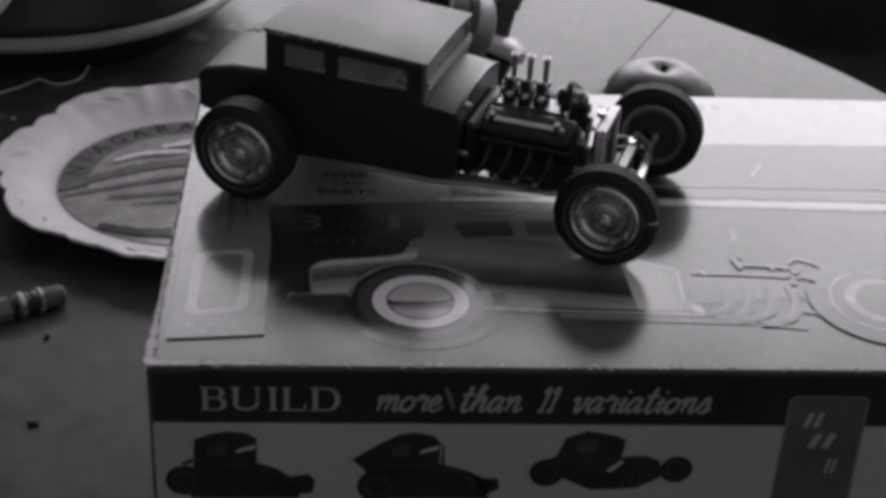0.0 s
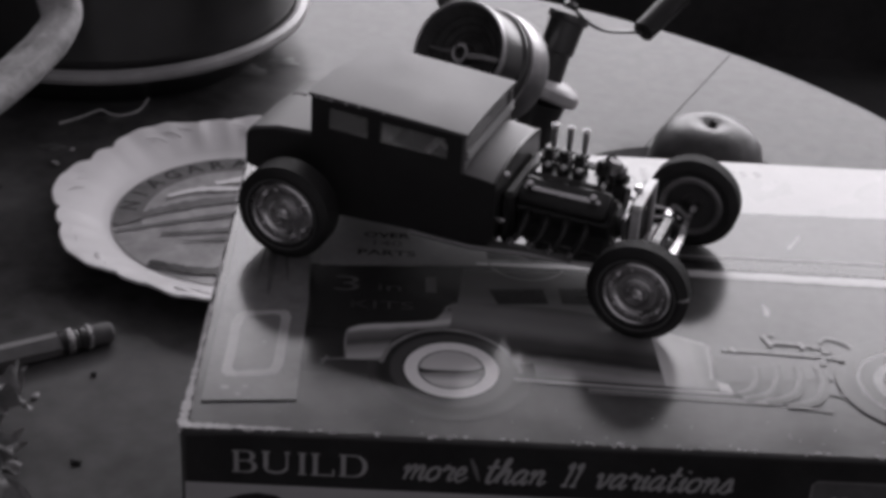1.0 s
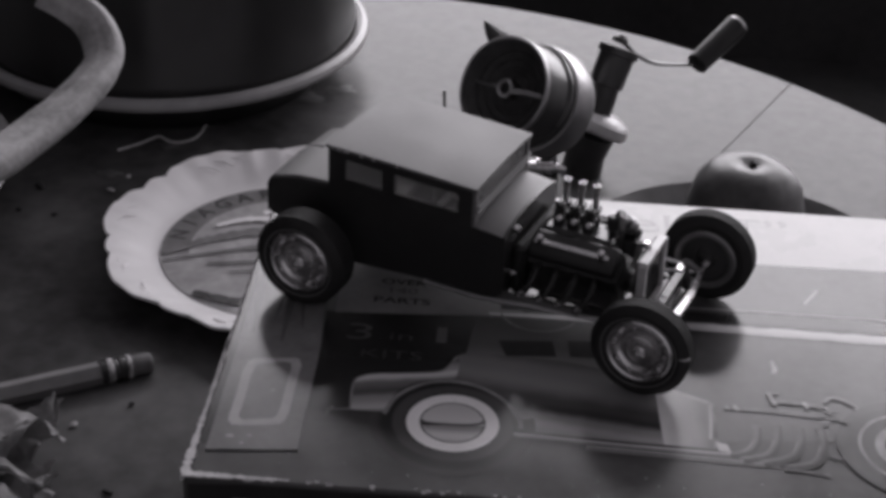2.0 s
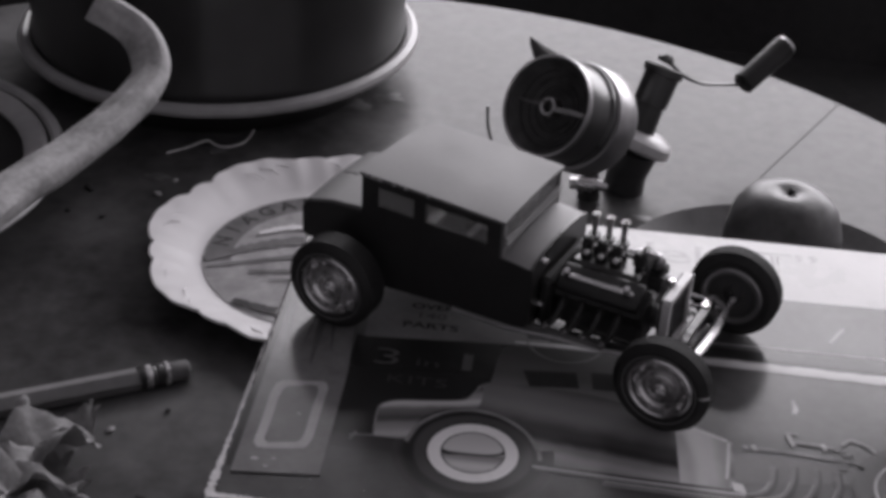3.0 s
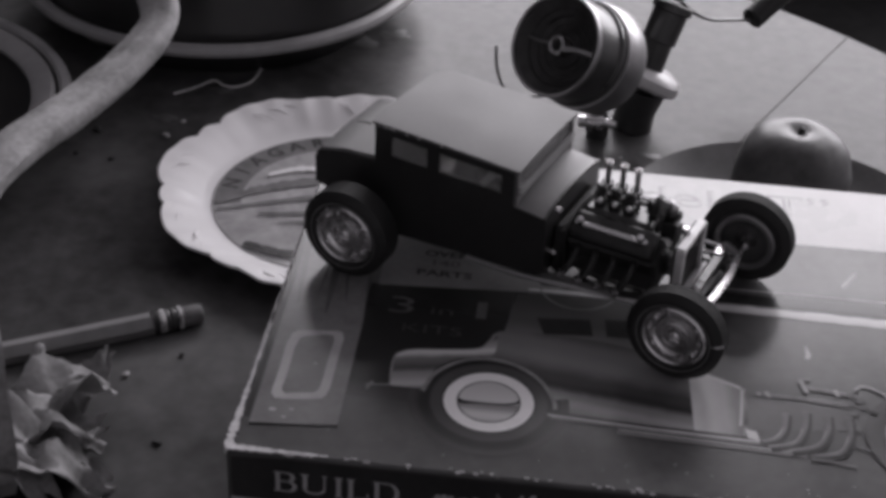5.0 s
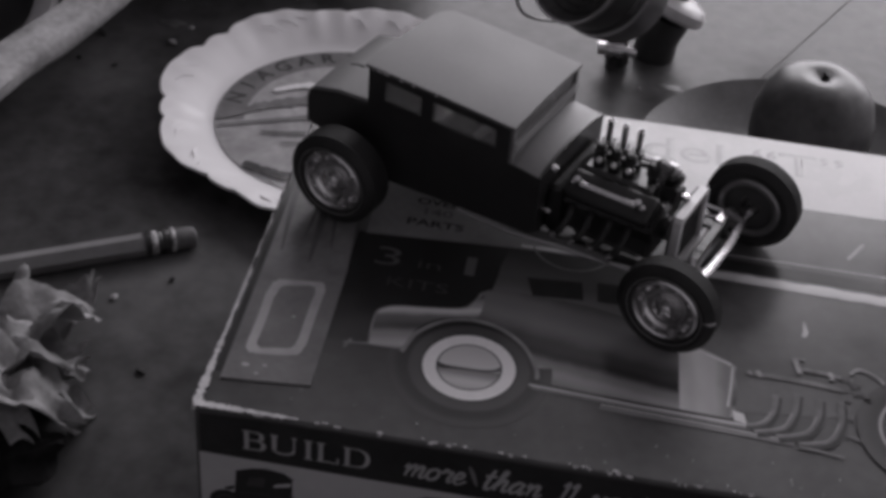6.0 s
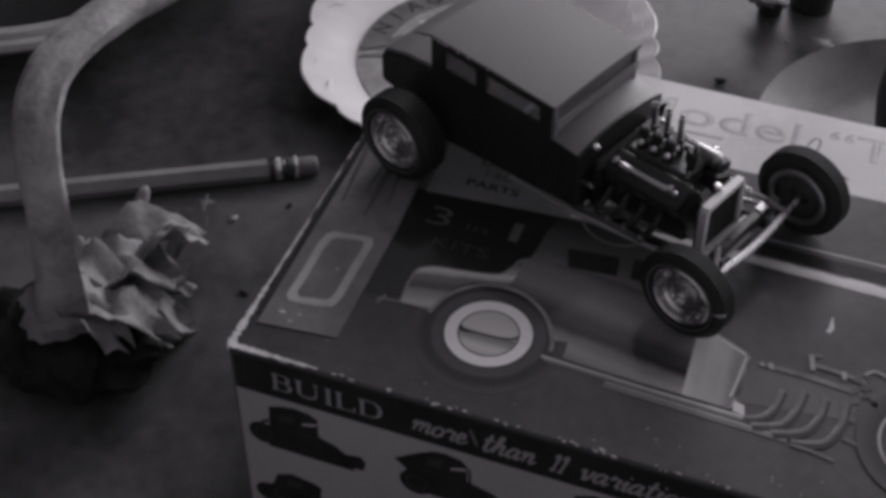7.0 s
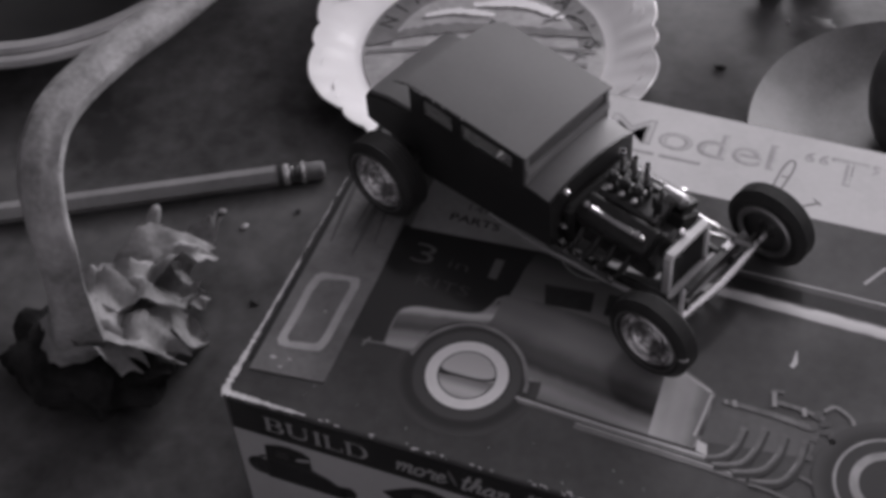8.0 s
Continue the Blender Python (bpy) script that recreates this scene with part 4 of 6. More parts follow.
def car_wheel(x, y0, r, w, flip):
    """A tyre with grooved tread and a ribbed chrome rim; the rim faces out at y0."""
    ri = r * 0.66
    m = Matrix.Translation((x, y0, r)) @ pose(0, 0, 0, -90 if not flip else 90, 0, 0)
    prof = [(ri, 0.0007), (ri + 0.0004, 0.0001), (r * 0.84, -0.0003), (r * 0.93, 0.0004), (r * 0.985, 0.0012)]
    n_g = 5
    z0, z1 = 0.0013, w - 0.0013
    for i in range(n_g):
        a = z0 + (z1 - z0) * i / n_g
        b = z0 + (z1 - z0) * (i + 0.68) / n_g
        c = z0 + (z1 - z0) * (i + 1) / n_g
        prof += [(r, a), (r, b), (r - 0.0003, b + 0.00004), (r - 0.0003, c - 0.00004)]
    prof += [(r, z1), (r * 0.985, w - 0.0012), (r * 0.93, w - 0.0004), (r * 0.84, w + 0.0003), (ri, w), (ri, 0.0007)]
    wheel = part("wheel", bm_lathe(prof, 56, m), M_RUBBER, car, "black rubber tyre")
    hub = [(ri + 0.0002, 0.0004), (ri - 0.0004, 0.0001), (ri - 0.0009, 0.0004), (ri - 0.0014, 0.0016), (ri * 0.74, 0.0017), (ri * 0.70, 0.0010), (ri * 0.66, 0.0012), (ri * 0.60, 0.0018), (ri * 0.50, 0.0018), (ri * 0.46, 0.0011), (ri * 0.40, 0.0010), (ri * 0.34, 0.0016), (ri * 0.24, 0.0015), (ri * 0.20, 0.0004), (ri * 0.10, 0.0000), (0, 0.0)]
    part("rim", bm_lathe(hub, 48, m), M_CHROME, wheel, "ribbed chrome wheel disc")
    slots = bmesh.new()
    for i in range(10):
        add_box(slots, ri * 0.72, ri * 0.86, -0.0006, 0.0006, 0.0004, 0.0018, bevel=0.0002, m=m @ pose(0, 0, 0, 0, 0, 36 * i))
    for i in range(3):
        add_box(slots, 0, ri * 0.24, -0.0005, 0.0005, -0.0006, 0.0006, bevel=0.0003, m=m @ pose(0, 0, 0, 0, 0, 120 * i + 20))
    part("rim_ribs", slots, M_CHROME, wheel, "raised chrome ribs and spinner")
    part("tyre_ring", bm_lathe([(r * 0.735, 0.0003), (r * 0.75, -0.0003), (r * 0.77, -0.0003), (r * 0.785, 0.0003)], 48, m), M_TYRELINE, wheel, "thin pale tyre ring")
    part("rim_back", bm_lathe([(0, w * 0.7), (ri * 0.3, w * 0.68), (ri * 0.34, w * 0.78), (ri * 0.8, w * 0.82), (ri, w * 0.9), (ri + 0.0002, w * 0.98), (ri + 0.0002, w * 0.7)], 40, m), M_RIMBACK, wheel)
    part("back_ring", bm_lathe([(ri * 0.80, w + 0.0001), (ri * 0.86, w + 0.0006), (ri * 0.98, w + 0.0007), (ri * 1.03, w + 0.0001)], 40, m), M_STEEL, wheel, "dull metal ring inside the tyre")
    return wheel


RF, RR = 0.0126, 0.0129
car_wheel(-0.0010, 0.0004, RR, 0.0088, False)
car_wheel(0.0003, 0.0655, RR, 0.0088, True)
near_front = car_wheel(0.0915, 0.0045, RF, 0.0066, False)
bm = bmesh.new()
nk = Matrix.Translation((0.0915, 0.0045, RF)) @ pose(0, 0, 0, -90, 0, 0) @ pose(0, 0, 0, 0, 0, -8)
add_box(bm, RF * 0.80, RF * 0.965, -0.00015, 0.00015, -0.00025, 0.0008, m=nk)
add_box(bm, RF * 0.94, RF * 1.004, -0.00015, 0.0004, 0.0006, 0.0016, m=nk)
part("tyre_nick", bm, M_PRINT_LIGHT, near_front, "pale chipped nick")
car_wheel(0.0930, 0.0618, RF, 0.0068, True)
bm = bmesh.new()
add_tube(bm, [(0, 0.010, RR), (0, 0.056, RR)], 0.0018, 12)
add_tube(bm, [(0, 0.026, RR), (0, 0.030, RR + 0.0), (0, 0.036, RR), (0, 0.040, RR)], [0.0018, 0.0042, 0.0042, 0.0018], 14)
part("rear_axle", bm, M_DKMETAL, car)


def body_section(x, z_top, z_shoulder, z_bot, inset=0.0):
    """One cross-section of the cowl, arched on top."""
    pts = [(BY0 + inset, z_bot), (BY0 + inset, z_shoulder)]
    n = 12
    for i in range(1, n):
        u = i / n
        pts.append((BY0 + inset + (BY1 - BY0 - 2 * inset) * u, z_shoulder + (z_top - z_shoulder) * math.sin(math.pi * u) ** 0.7))
    pts += [(BY1 - inset, z_shoulder), (BY1 - inset, z_bot)]
    return [(x, y, z) for y, z in pts]


def loft(sections, caps=True):
    bm = bmesh.new()
    rings = [[bm.verts.new(p) for p in s] for s in sections]
    for a, b in zip(rings, rings[1:]):
        k = len(a)
        for i in range(k):
            j = (i + 1) % k
            bm.faces.new((a[i], a[j], b[j], b[i]))
    if caps:
        bm.faces.new(rings[0])
        bm.faces.new(rings[-1][::-1])
    bmesh.ops.recalc_face_normals(bm, faces=bm.faces[:])
    return bm


# sides with real window openings: pillars, sill and rails
def car_side(y0, y1):
    s0, s1 = 0.0322, 0.0312
    zr = lambda x: 0.0408 - x * 0.045
    sill = lambda x: s0 + (s1 - s0) * x / 0.0415
    side = part("body_side", bm_prism([(0.0, 0.0075), (0.0415, 0.0094), (0.0415, s1), (0.0, s0)], y0, y1), M_BLACK, car)
    for xa, xb in ((0.0, 0.0050), (0.0158, 0.0192), (0.0375, 0.0415)):
        part("window_pillar", bm_prism([(xa, sill(xa)), (xb, sill(xb)), (xb, zr(xb)), (xa, zr(xa))], y0, y1), M_BLACK, side)
    for xa, xb in ((0.0050, 0.0158), (0.0192, 0.0375)):
        part("window_header", bm_prism([(xa, zr(xa) - 0.0025), (xb, zr(xb) - 0.0025), (xb, zr(xb)), (xa, zr(xa))], y0, y1), M_BLACK, side)
        pane = part("side_glass", bm_box(xa, xb, (y0 + y1) / 2 - 0.00015, (y0 + y1) / 2 + 0.00015, 0.0318, zr(xb) - 0.0020), M_GLASS, side, "clear side window")
        pane.visible_shadow = False
    return side


car_side(BY0, BY0 + 0.0014)
car_side(BY1 - 0.0014, BY1)
part("body_back", bm_box(0.0, 0.0012, BY0 + 0.0014, BY1 - 0.0014, 0.0085, 0.0405, bevel=0.0003), M_BLACK, car)
part("floor_pan", bm_box(0.0012, 0.0415, BY0 + 0.0014, BY1 - 0.0014, 0.0085, 0.0105), M_BLACK, car)
part("cowl", loft([body_section(0.0415, 0.0305, 0.0280, 0.0095), body_section(0.0458, 0.0301, 0.0277, 0.0096), body_section(0.0502, 0.0295, 0.0271, 0.0098)]), M_BLACK, car, "arched cowl")


def cowl_arch(x, z_top, z_sh):
    return [p for p in body_section(x, z_top, z_sh, z_sh - 0.0002, 0.0002)]


# separate cowl skin, its grey holding the window's sheen
part("cowl_top", loft([cowl_arch(0.0420, 0.0309, 0.0284), cowl_arch(0.0458, 0.0305, 0.0281), cowl_arch(0.0501, 0.0299, 0.0275)]), M_COWLSHEEN, car, "cowl top paled by painted window sheen")
part("firewall", loft([body_section(0.0502, 0.0302, 0.0275, 0.0094, -0.0003), body_section(0.0510, 0.0302, 0.0275, 0.0094, -0.0003)]), M_BLACK, car)
# windscreen
bm = bmesh.new()
add_box(bm, 0.0412, 0.0424, BY0, BY0 + 0.0014, 0.0284, 0.0390)
add_box(bm, 0.0412, 0.0424, BY1 - 0.0014, BY1, 0.0284, 0.0390)
add_box(bm, 0.0412, 0.0423, BY0 + 0.0010, BY1 - 0.0010, 0.0284, 0.0330)
wsf = part("windscreen_frame", bm, M_COWLSHEEN, car, "windscreen frame paled by painted window sheen")
for z in (0.0322, 0.0336):
    part("windscreen_ridge", bm_box(0.0414, 0.0432, BY0, BY1, z, z + 0.0006, bevel=0.0002), M_COWLSHEEN, wsf)
part("windscreen_glass", bm_box(0.0416, 0.0419, BY0 + 0.0014, BY1 - 0.0014, 0.0330, 0.0388), M_SCREEN, wsf, "dim reflecting windscreen")
# roof with a crown and a thin overhang
bm = bmesh.new()
NX, NY = 10, 20
grid = []
for k in (0, 1):
    lay = []
    for i in range(NX + 1):
        row = []
        for j in range(NY + 1):
            u, v = i / NX, j / NY
            back = -0.0012 + 0.0024 * v + 0.0030 * max(0.0, (v - 0.85) / 0.15) ** 2 + 0.0006 * max(0.0, (0.2 - v) / 0.2) ** 2
            x = back + (0.0428 - back) * u
            y = BY0 - 0.0006 + (BY1 - BY0 + 0.0012) * v
            z = 0.0416 - 0.0021 * u + 0.0006 * math.sin(math.pi * v) ** 0.8 + 0.0002 * math.sin(math.pi * u)
            row.append(bm.verts.new((x, y, z - 0.0009 * k)))
        lay.append(row)
    grid.append(lay)
for k in (0, 1):
    for i in range(NX):
        for j in range(NY):
            bm.faces.new((grid[k][i][j], grid[k][i + 1][j], grid[k][i + 1][j + 1], grid[k][i][j + 1]))
for i in range(NX):
    for j in (0, NY):
        bm.faces.new((grid[0][i][j], grid[0][i + 1][j], grid[1][i + 1][j], grid[1][i][j]))
for j in range(NY):
    for i in (0, NX):
        bm.faces.new((grid[0][i][j], grid[0][i][j + 1], grid[1][i][j + 1], grid[1][i][j]))
bmesh.ops.recalc_face_normals(bm, faces=bm.faces[:])
part("roof", bm, M_TOPSHEEN, car, "roof paled by painted window sheen", smooth=40)
bm = bmesh.new()
rnd = random.Random(8)
for i in range(9):
    x = rnd.uniform(0.001, 0.020)
    add_box(bm, x, x + rnd.uniform(0.0004, 0.0011), BY0 - 0.0008, BY0 - 0.0003, 0.0406 - x * 0.035, 0.0411 - x * 0.035)
part("glue_beads", bm, M_PRINT_LIGHT, car)
part("roof_sprue", bm_tube([(-0.001, BY0 - 0.0004, 0.0405), (-0.0028, BY0 - 0.0012, 0.0409), (-0.0045, BY0 - 0.0018, 0.0406)], [0.0004, 0.00025, 0.0001], 6), M_BLACK, car)
# trunk behind the cabin
bm = bmesh.new()
sec = []
for x, zt, zb in ((0.0, 0.0293, 0.0150), (-0.0100, 0.0287, 0.0152), (-0.0175, 0.0268, 0.0160), (-0.0190, 0.0255, 0.0168)):
    sec.append([(x, BY0 + 0.0004, zb), (x, BY0 + 0.0004, zt - 0.0010), (x, BY0 + 0.0012, zt - 0.0001), (x, (BY0 + BY1) / 2, zt + 0.0006), (x, BY1 - 0.0012, zt - 0.0001), (x, BY1 - 0.0004, zt - 0.0010), (x, BY1 - 0.0004, zb)])
bm.free()
part("trunk", loft(sec), M_BLACK, car, "black trunk")
# skin over the trunk's top, coloured paler for the light it catches
part("trunk_lid", loft([[(x, BY0 + 0.0010, zt - 0.0003), (x, BY0 + 0.0016, zt + 0.0004), (x, (BY0 + BY1) / 2, zt + 0.0011), (x, BY1 - 0.0016, zt + 0.0004), (x, BY1 - 0.0010, zt - 0.0003)] for x, zt in ((0.0, 0.0293), (-0.0100, 0.0287), (-0.0175, 0.0268), (-0.0188, 0.0256))]), M_TOPSHEEN, car, "trunk top paled by painted window sheen")
part("rear_pan", bm_box(-0.0150, 0.0, BY0 + 0.004, BY1 - 0.004, 0.0095, 0.0155, bevel=0.0005), M_BLACK, car)
# seat and steering wheel seen through the windows
part("seat", bm_box(0.006, 0.016, BY0 + 0.003, BY1 - 0.003, 0.0105, 0.0230, bevel=0.001), M_DKMETAL, car)
wheel_m = Matrix.Translation((0.0320, 0.0235, 0.0315)) @ pose(0, 0, 0, 0, -50, 0)
bm = bmesh.new()
ringpts = [wheel_m @ Vector((0.0068 * math.cos(2 * math.pi * i / 28), 0.0068 * math.sin(2 * math.pi * i / 28), 0)) for i in range(29)]
add_tube(bm, ringpts, 0.0006, 8, caps=False)
add_tube(bm, [wheel_m @ Vector((0, 0, 0)), (0.0405, 0.0235, 0.0270)], 0.0005, 6)
part("steering_wheel", bm, M_PRINT_WHITE, car, "pale steering wheel")
# frame rails
bm = bmesh.new()
for y in (0.0180, 0.0440):
    add_tube(bm, [(-0.012, y, 0.0105), (0.030, y, 0.0085), (0.055, y, 0.0085), (0.078, y + (0.0015 if y < 0.03 else -0.0015), 0.0105), (0.0935, y + (0.003 if y < 0.03 else -0.003), 0.0125)], 0.0012, 8)
part("frame_rail", bm, M_BLACK, car)
# bright steel stands in for light caught along the body's lower rail
part("side_pipe", bm_tube([(0.029, 0.0148, 0.0086), (0.045, 0.0142, 0.0088), (0.060, 0.0150, 0.0100), (0.0785, 0.0168, 0.0106)], 0.0007, 8), M_STEEL, car)

# engine
engine = part("engine", bm_box(0.0540, 0.0790, 0.0240, 0.0420, 0.0085, 0.0205, bevel=0.0012), M_DKMETAL, car, "dark engine block with chrome trim")
part("bell_housing", bm_box(0.0508, 0.0545, 0.0200, 0.0460, 0.0085, 0.0232, bevel=0.0012), M_BLACK, engine)
part("oil_pan", bm_box(0.0560, 0.0760, 0.0265, 0.0395, 0.0055, 0.0090, bevel=0.0012), M_BLACK, engine)
for s, yc in ((1, 0.0255), (-1, 0.0405)):
    m = Matrix.Translation((0, yc, 0.0212)) @ pose(0, 0, 0, 28 * s, 0, 0)
    part("cylinder_head", bm_box(0.0545, 0.0790, -0.0045, 0.0045, -0.0060, 0.0005, bevel=0.0006, m=m), M_BLACK, engine)
    cover = part("valve_cover", bm_box(0.0548, 0.0782, -0.0042, 0.0040, 0.0005, 0.0038, bevel=0.0013, m=m, seg=3), M_BLACK, engine, "glossy black valve cover")
    trim = bmesh.new()
    add_box(trim, 0.0558, 0.0760, -0.0011, 0.0003, 0.0037, 0.0047, bevel=0.0004, m=m)
    for x in (0.0575, 0.0742):
        add_lathe(trim, [(0, 0.0062), (0.0009, 0.0060), (0.0010, 0.0048), (0.0010, 0.0040)], 10, m @ Matrix.Translation((x, -0.0003, 0)))
    part("chrome_strip", trim, M_CHROME, cover, "chrome strip")
    for i in range(4):
        x = 0.0580 + i * 0.0052
        y0 = yc - s * 0.0052
        pts = bezier([(x, y0 + s * 0.001, 0.0185), (x + 0.0004, y0 - s * 0.0022, 0.0172), (x - 0.0008, y0 - s * 0.0036, 0.0140), (x - 0.0030, y0 - s * 0.0040, 0.0112)], 5)
        pipe = part("exhaust_header", bm_tube(pts, 0.0010, 9), M_BLACK, engine)
        tip = bmesh.new()
        add_tube(tip, [(x - 0.0016, y0 - s * 0.0039, 0.0131), (x - 0.0028, y0 - s * 0.0042, 0.0117)], 0.0011, 9)
        part("header_sleeve", tip, M_CHROME, pipe, "chrome pipe sleeve")
    part("collector", bm_tube([(0.0500, yc - s * 0.0094, 0.0100), (0.0560, yc - s * 0.0094, 0.0105), (0.0720, yc - s * 0.0090, 0.0110)], 0.0012, 9), M_DKMETAL, engine)
part("intake_manifold", bm_box(0.0560, 0.0750, 0.0285, 0.0375, 0.0205, 0.0262, bevel=0.0008), M_DKMETAL, engine)
for row, y in enumerate((0.0312, 0.0352)):
    for i in range(3):
        x = 0.0592 + i * 0.0041
        carb = part("carburettor", bm_lathe([(0, 0.0), (0.0016, 0.0), (0.0016, 0.0022), (0.0012, 0.0026), (0.0012, 0.0040), (0.0018, 0.0046), (0.0018, 0.0052), (0, 0.0052)], 16, Matrix.Translation((x, y, 0.0262))), M_BLACK, engine)
        if row == 1:
            part("intake_trumpet", bm_lathe([(0.0007, 0.0), (0.0008, 0.0045), (0.0010, 0.0062), (0.0009, 0.0062), (0.0006, 0.0045), (0.0005, 0.0)], 14, Matrix.Translation((x, y, 0.0314)), closed=True), M_CHROME, carb, "chrome intake trumpet")
        else:
            part("carb_lid", bm_lathe([(0.0014, 0.0), (0.0015, 0.0008), (0.0009, 0.0014), (0, 0.0015)], 14, Matrix.Translation((x, y, 0.0314))), M_BLACK, carb)
        part("carb_cap", bm_lathe([(0, 0.0012), (0.0006, 0.0010), (0.0008, 0.0), (0, 0)], 10, Matrix.Translation((x + 0.0006, y - 0.0018, 0.0290)) @ pose(0, 0, 0, 60, 0, 0)), M_PALEMETAL, carb, "pale round cap")
part("distributor", bm_lathe([(0, 0), (0.0012, 0), (0.0012, 0.004), (0.0017, 0.0045), (0.0017, 0.0072), (0.0011, 0.0080), (0, 0.0080)], 16, Matrix.Translation((0.0735, 0.0322, 0.0240))), M_BLACK, engine)
bm = bmesh.new()
for i in range(5):
    y = 0.0316 + i * 0.0004
    add_tube(bm, bezier([(0.0735, 0.0322, 0.0318), (0.0750, y, 0.0318 + 0.0004 * i), (0.0772, y + 0.0010 * (i - 2), 0.0290), (0.0765 - 0.003 * i, 0.0300 + 0.0011 * i, 0.0240)], 5), 0.00022, 5)
part("plug_wire", bm, M_DKMETAL, engine)
part("generator", bm_lathe([(0, 0), (0.0020, 0.0003), (0.0022, 0.0010), (0.0022, 0.0070), (0.0012, 0.0080), (0, 0.0080)], 16, pose(0.0700, 0.0390, 0.0265, 0, 90, 0)), M_STEEL, engine)
part("crank_pulley", bm_lathe([(0, 0), (0.0032, 0), (0.0034, 0.0006), (0.0026, 0.0010), (0.0034, 0.0014), (0.0032, 0.0020), (0.0010, 0.0022), (0, 0.0022)], 20, pose(0.0792, 0.0330, 0.0140, 0, 90, 0)), M_STEEL, engine)
for y, z in ((0.0212, 0.0276), (0.0205, 0.0150)):
    part("firewall_fitting", bm_lathe([(0, 0.0018), (0.0008, 0.0016), (0.0010, 0.0004), (0.0010, 0.0)], 10, pose(0.0510, y, z, 0, 90, 0)), M_CHROME, engine)

# radiator
rad = part("radiator_shell", bm_prism([(0.0207, 0.0115), (0.0207, 0.0260), (0.0216, 0.0270), (0.0290, 0.0272), (0.0364, 0.0270), (0.0373, 0.0260), (0.0373, 0.0115)], 0.0838, 0.0855, Matrix(((0, 1, 0, 0), (1, 0, 0, 0), (0, 0, 1, 0), (0, 0, 0, 1)))), M_BLACK, car, "black radiator with a pale plated surround")
bm = bmesh.new()
ro = [(0.0203, 0.0112), (0.0203, 0.0264), (0.0212, 0.0275), (0.0290, 0.0277), (0.0368, 0.0275), (0.0377, 0.0264), (0.0377, 0.0112)]
ri_ = [(0.0217, 0.0126), (0.0217, 0.0256), (0.0222, 0.0262), (0.0290, 0.0263), (0.0358, 0.0262), (0.0363, 0.0256), (0.0363, 0.0126)]
for i in range(len(ro)):
    j = (i + 1) % len(ro)
    a0, a1, b0, b1 = ro[i], ro[j], ri_[i], ri_[j]
    o = [bm.verts.new((x, p[0], p[1])) for x in (0.0846, 0.0868) for p in (a0, a1, b1, b0)]
    for q in ((0, 1, 2, 3), (7, 6, 5, 4), (0, 4, 5, 1), (1, 5, 6, 2), (2, 6, 7, 3), (3, 7, 4, 0)):
        bm.faces.new([o[k] for k in q])
bmesh.ops.recalc_face_normals(bm, faces=bm.faces[:])
part("surround", bm, M_PALEMETAL, rad, "pale plated radiator surround")
outline = [(0.0217, 0.0852)]
for i in range(16):
    y = 0.0222 + i * 0.00091
    outline += [(y, 0.0853), (y + 0.0001, 0.0860), (y + 0.0004, 0.0860), (y + 0.0005, 0.0853)]
outline += [(0.0363, 0.0852), (0.0363, 0.0848), (0.0217, 0.0848)]
bm = bmesh.new()
lo = [bm.verts.new((x, y, 0.0124)) for y, x in outline]
hi = [bm.verts.new((x, y, 0.0254)) for y, x in outline]
for i in range(len(lo)):
    j = (i + 1) % len(lo)
    bm.faces.new((lo[i], lo[j], hi[j], hi[i]))
bmesh.ops.recalc_face_normals(bm, faces=bm.faces[:])
part("radiator_core", bm, M_DKMETAL, rad)
part("filler_cap", bm_lathe([(0.0012, 0), (0.0012, 0.0008), (0.0008, 0.0013), (0, 0.0014)], 12, pose(0.0838, 0.0290, 0.0275)), M_CHROME, rad)
# front axle, leaf spring, crossmember and links
part("crossmember", bm_box(0.0868, 0.0882, 0.0195, 0.0400, 0.0118, 0.0134, bevel=0.0004), M_PALEMETAL, car, "pale plated crossmember")
bm = bmesh.new()
for k, half in enumerate((0.0160, 0.0130, 0.0095)):
    pts = [(0.0905, 0.0330 - half + 2 * half * i / 10, 0.0158 - 0.0009 * k - 0.0016 * (abs(i - 5) / 5) ** 2) for i in range(11)]
    for a, b in zip(pts, pts[1:]):
        add_box(bm, 0.0895, 0.0915, a[1], b[1] + 0.0001, min(a[2], b[2]) - 0.0003, max(a[2], b[2]) + 0.0004)
part("leaf_spring", bm, M_DKMETAL, car, "dark leaf spring")
part("front_axle", bm_tube(bezier([(0.0920, 0.0090, 0.0122), (0.0932, 0.0160, 0.0118), (0.0942, 0.0330, 0.0110), (0.0936, 0.0500, 0.0118), (0.0930, 0.0575, 0.0122)], 6), 0.0012, 10), M_CHROME, car, "chrome axle tube")
for y0, y1 in ((0.0150, 0.0210), (0.0505, 0.0440)):
    part("radius_rod", bm_tube([(0.0930, y0, 0.0112), (0.0780, y1 - (0.002 if y0 < 0.03 else -0.002), 0.0100), (0.0600, y1, 0.0090)], 0.0006, 8), M_CHROME, car)
    part("shock_absorber", bm_tube([(0.0935, y0 + (0.0012 if y0 < 0.03 else -0.0012), 0.0120), (0.0905, y1 + (0.0005 if y0 < 0.03 else -0.0005), 0.0175)], 0.0009, 9), M_STEEL, car)
part("tie_rod", bm_tube([(0.0905, 0.0120, 0.0100), (0.0905, 0.0550, 0.0100)], 0.0005, 8), M_STEEL, car)
part("steering_link", bm_tube(bezier([(0.0720, 0.0450, 0.0170), (0.0820, 0.0465, 0.0150), (0.0910, 0.0490, 0.0130)], 5), 0.0006, 8), M_CHROME, car)
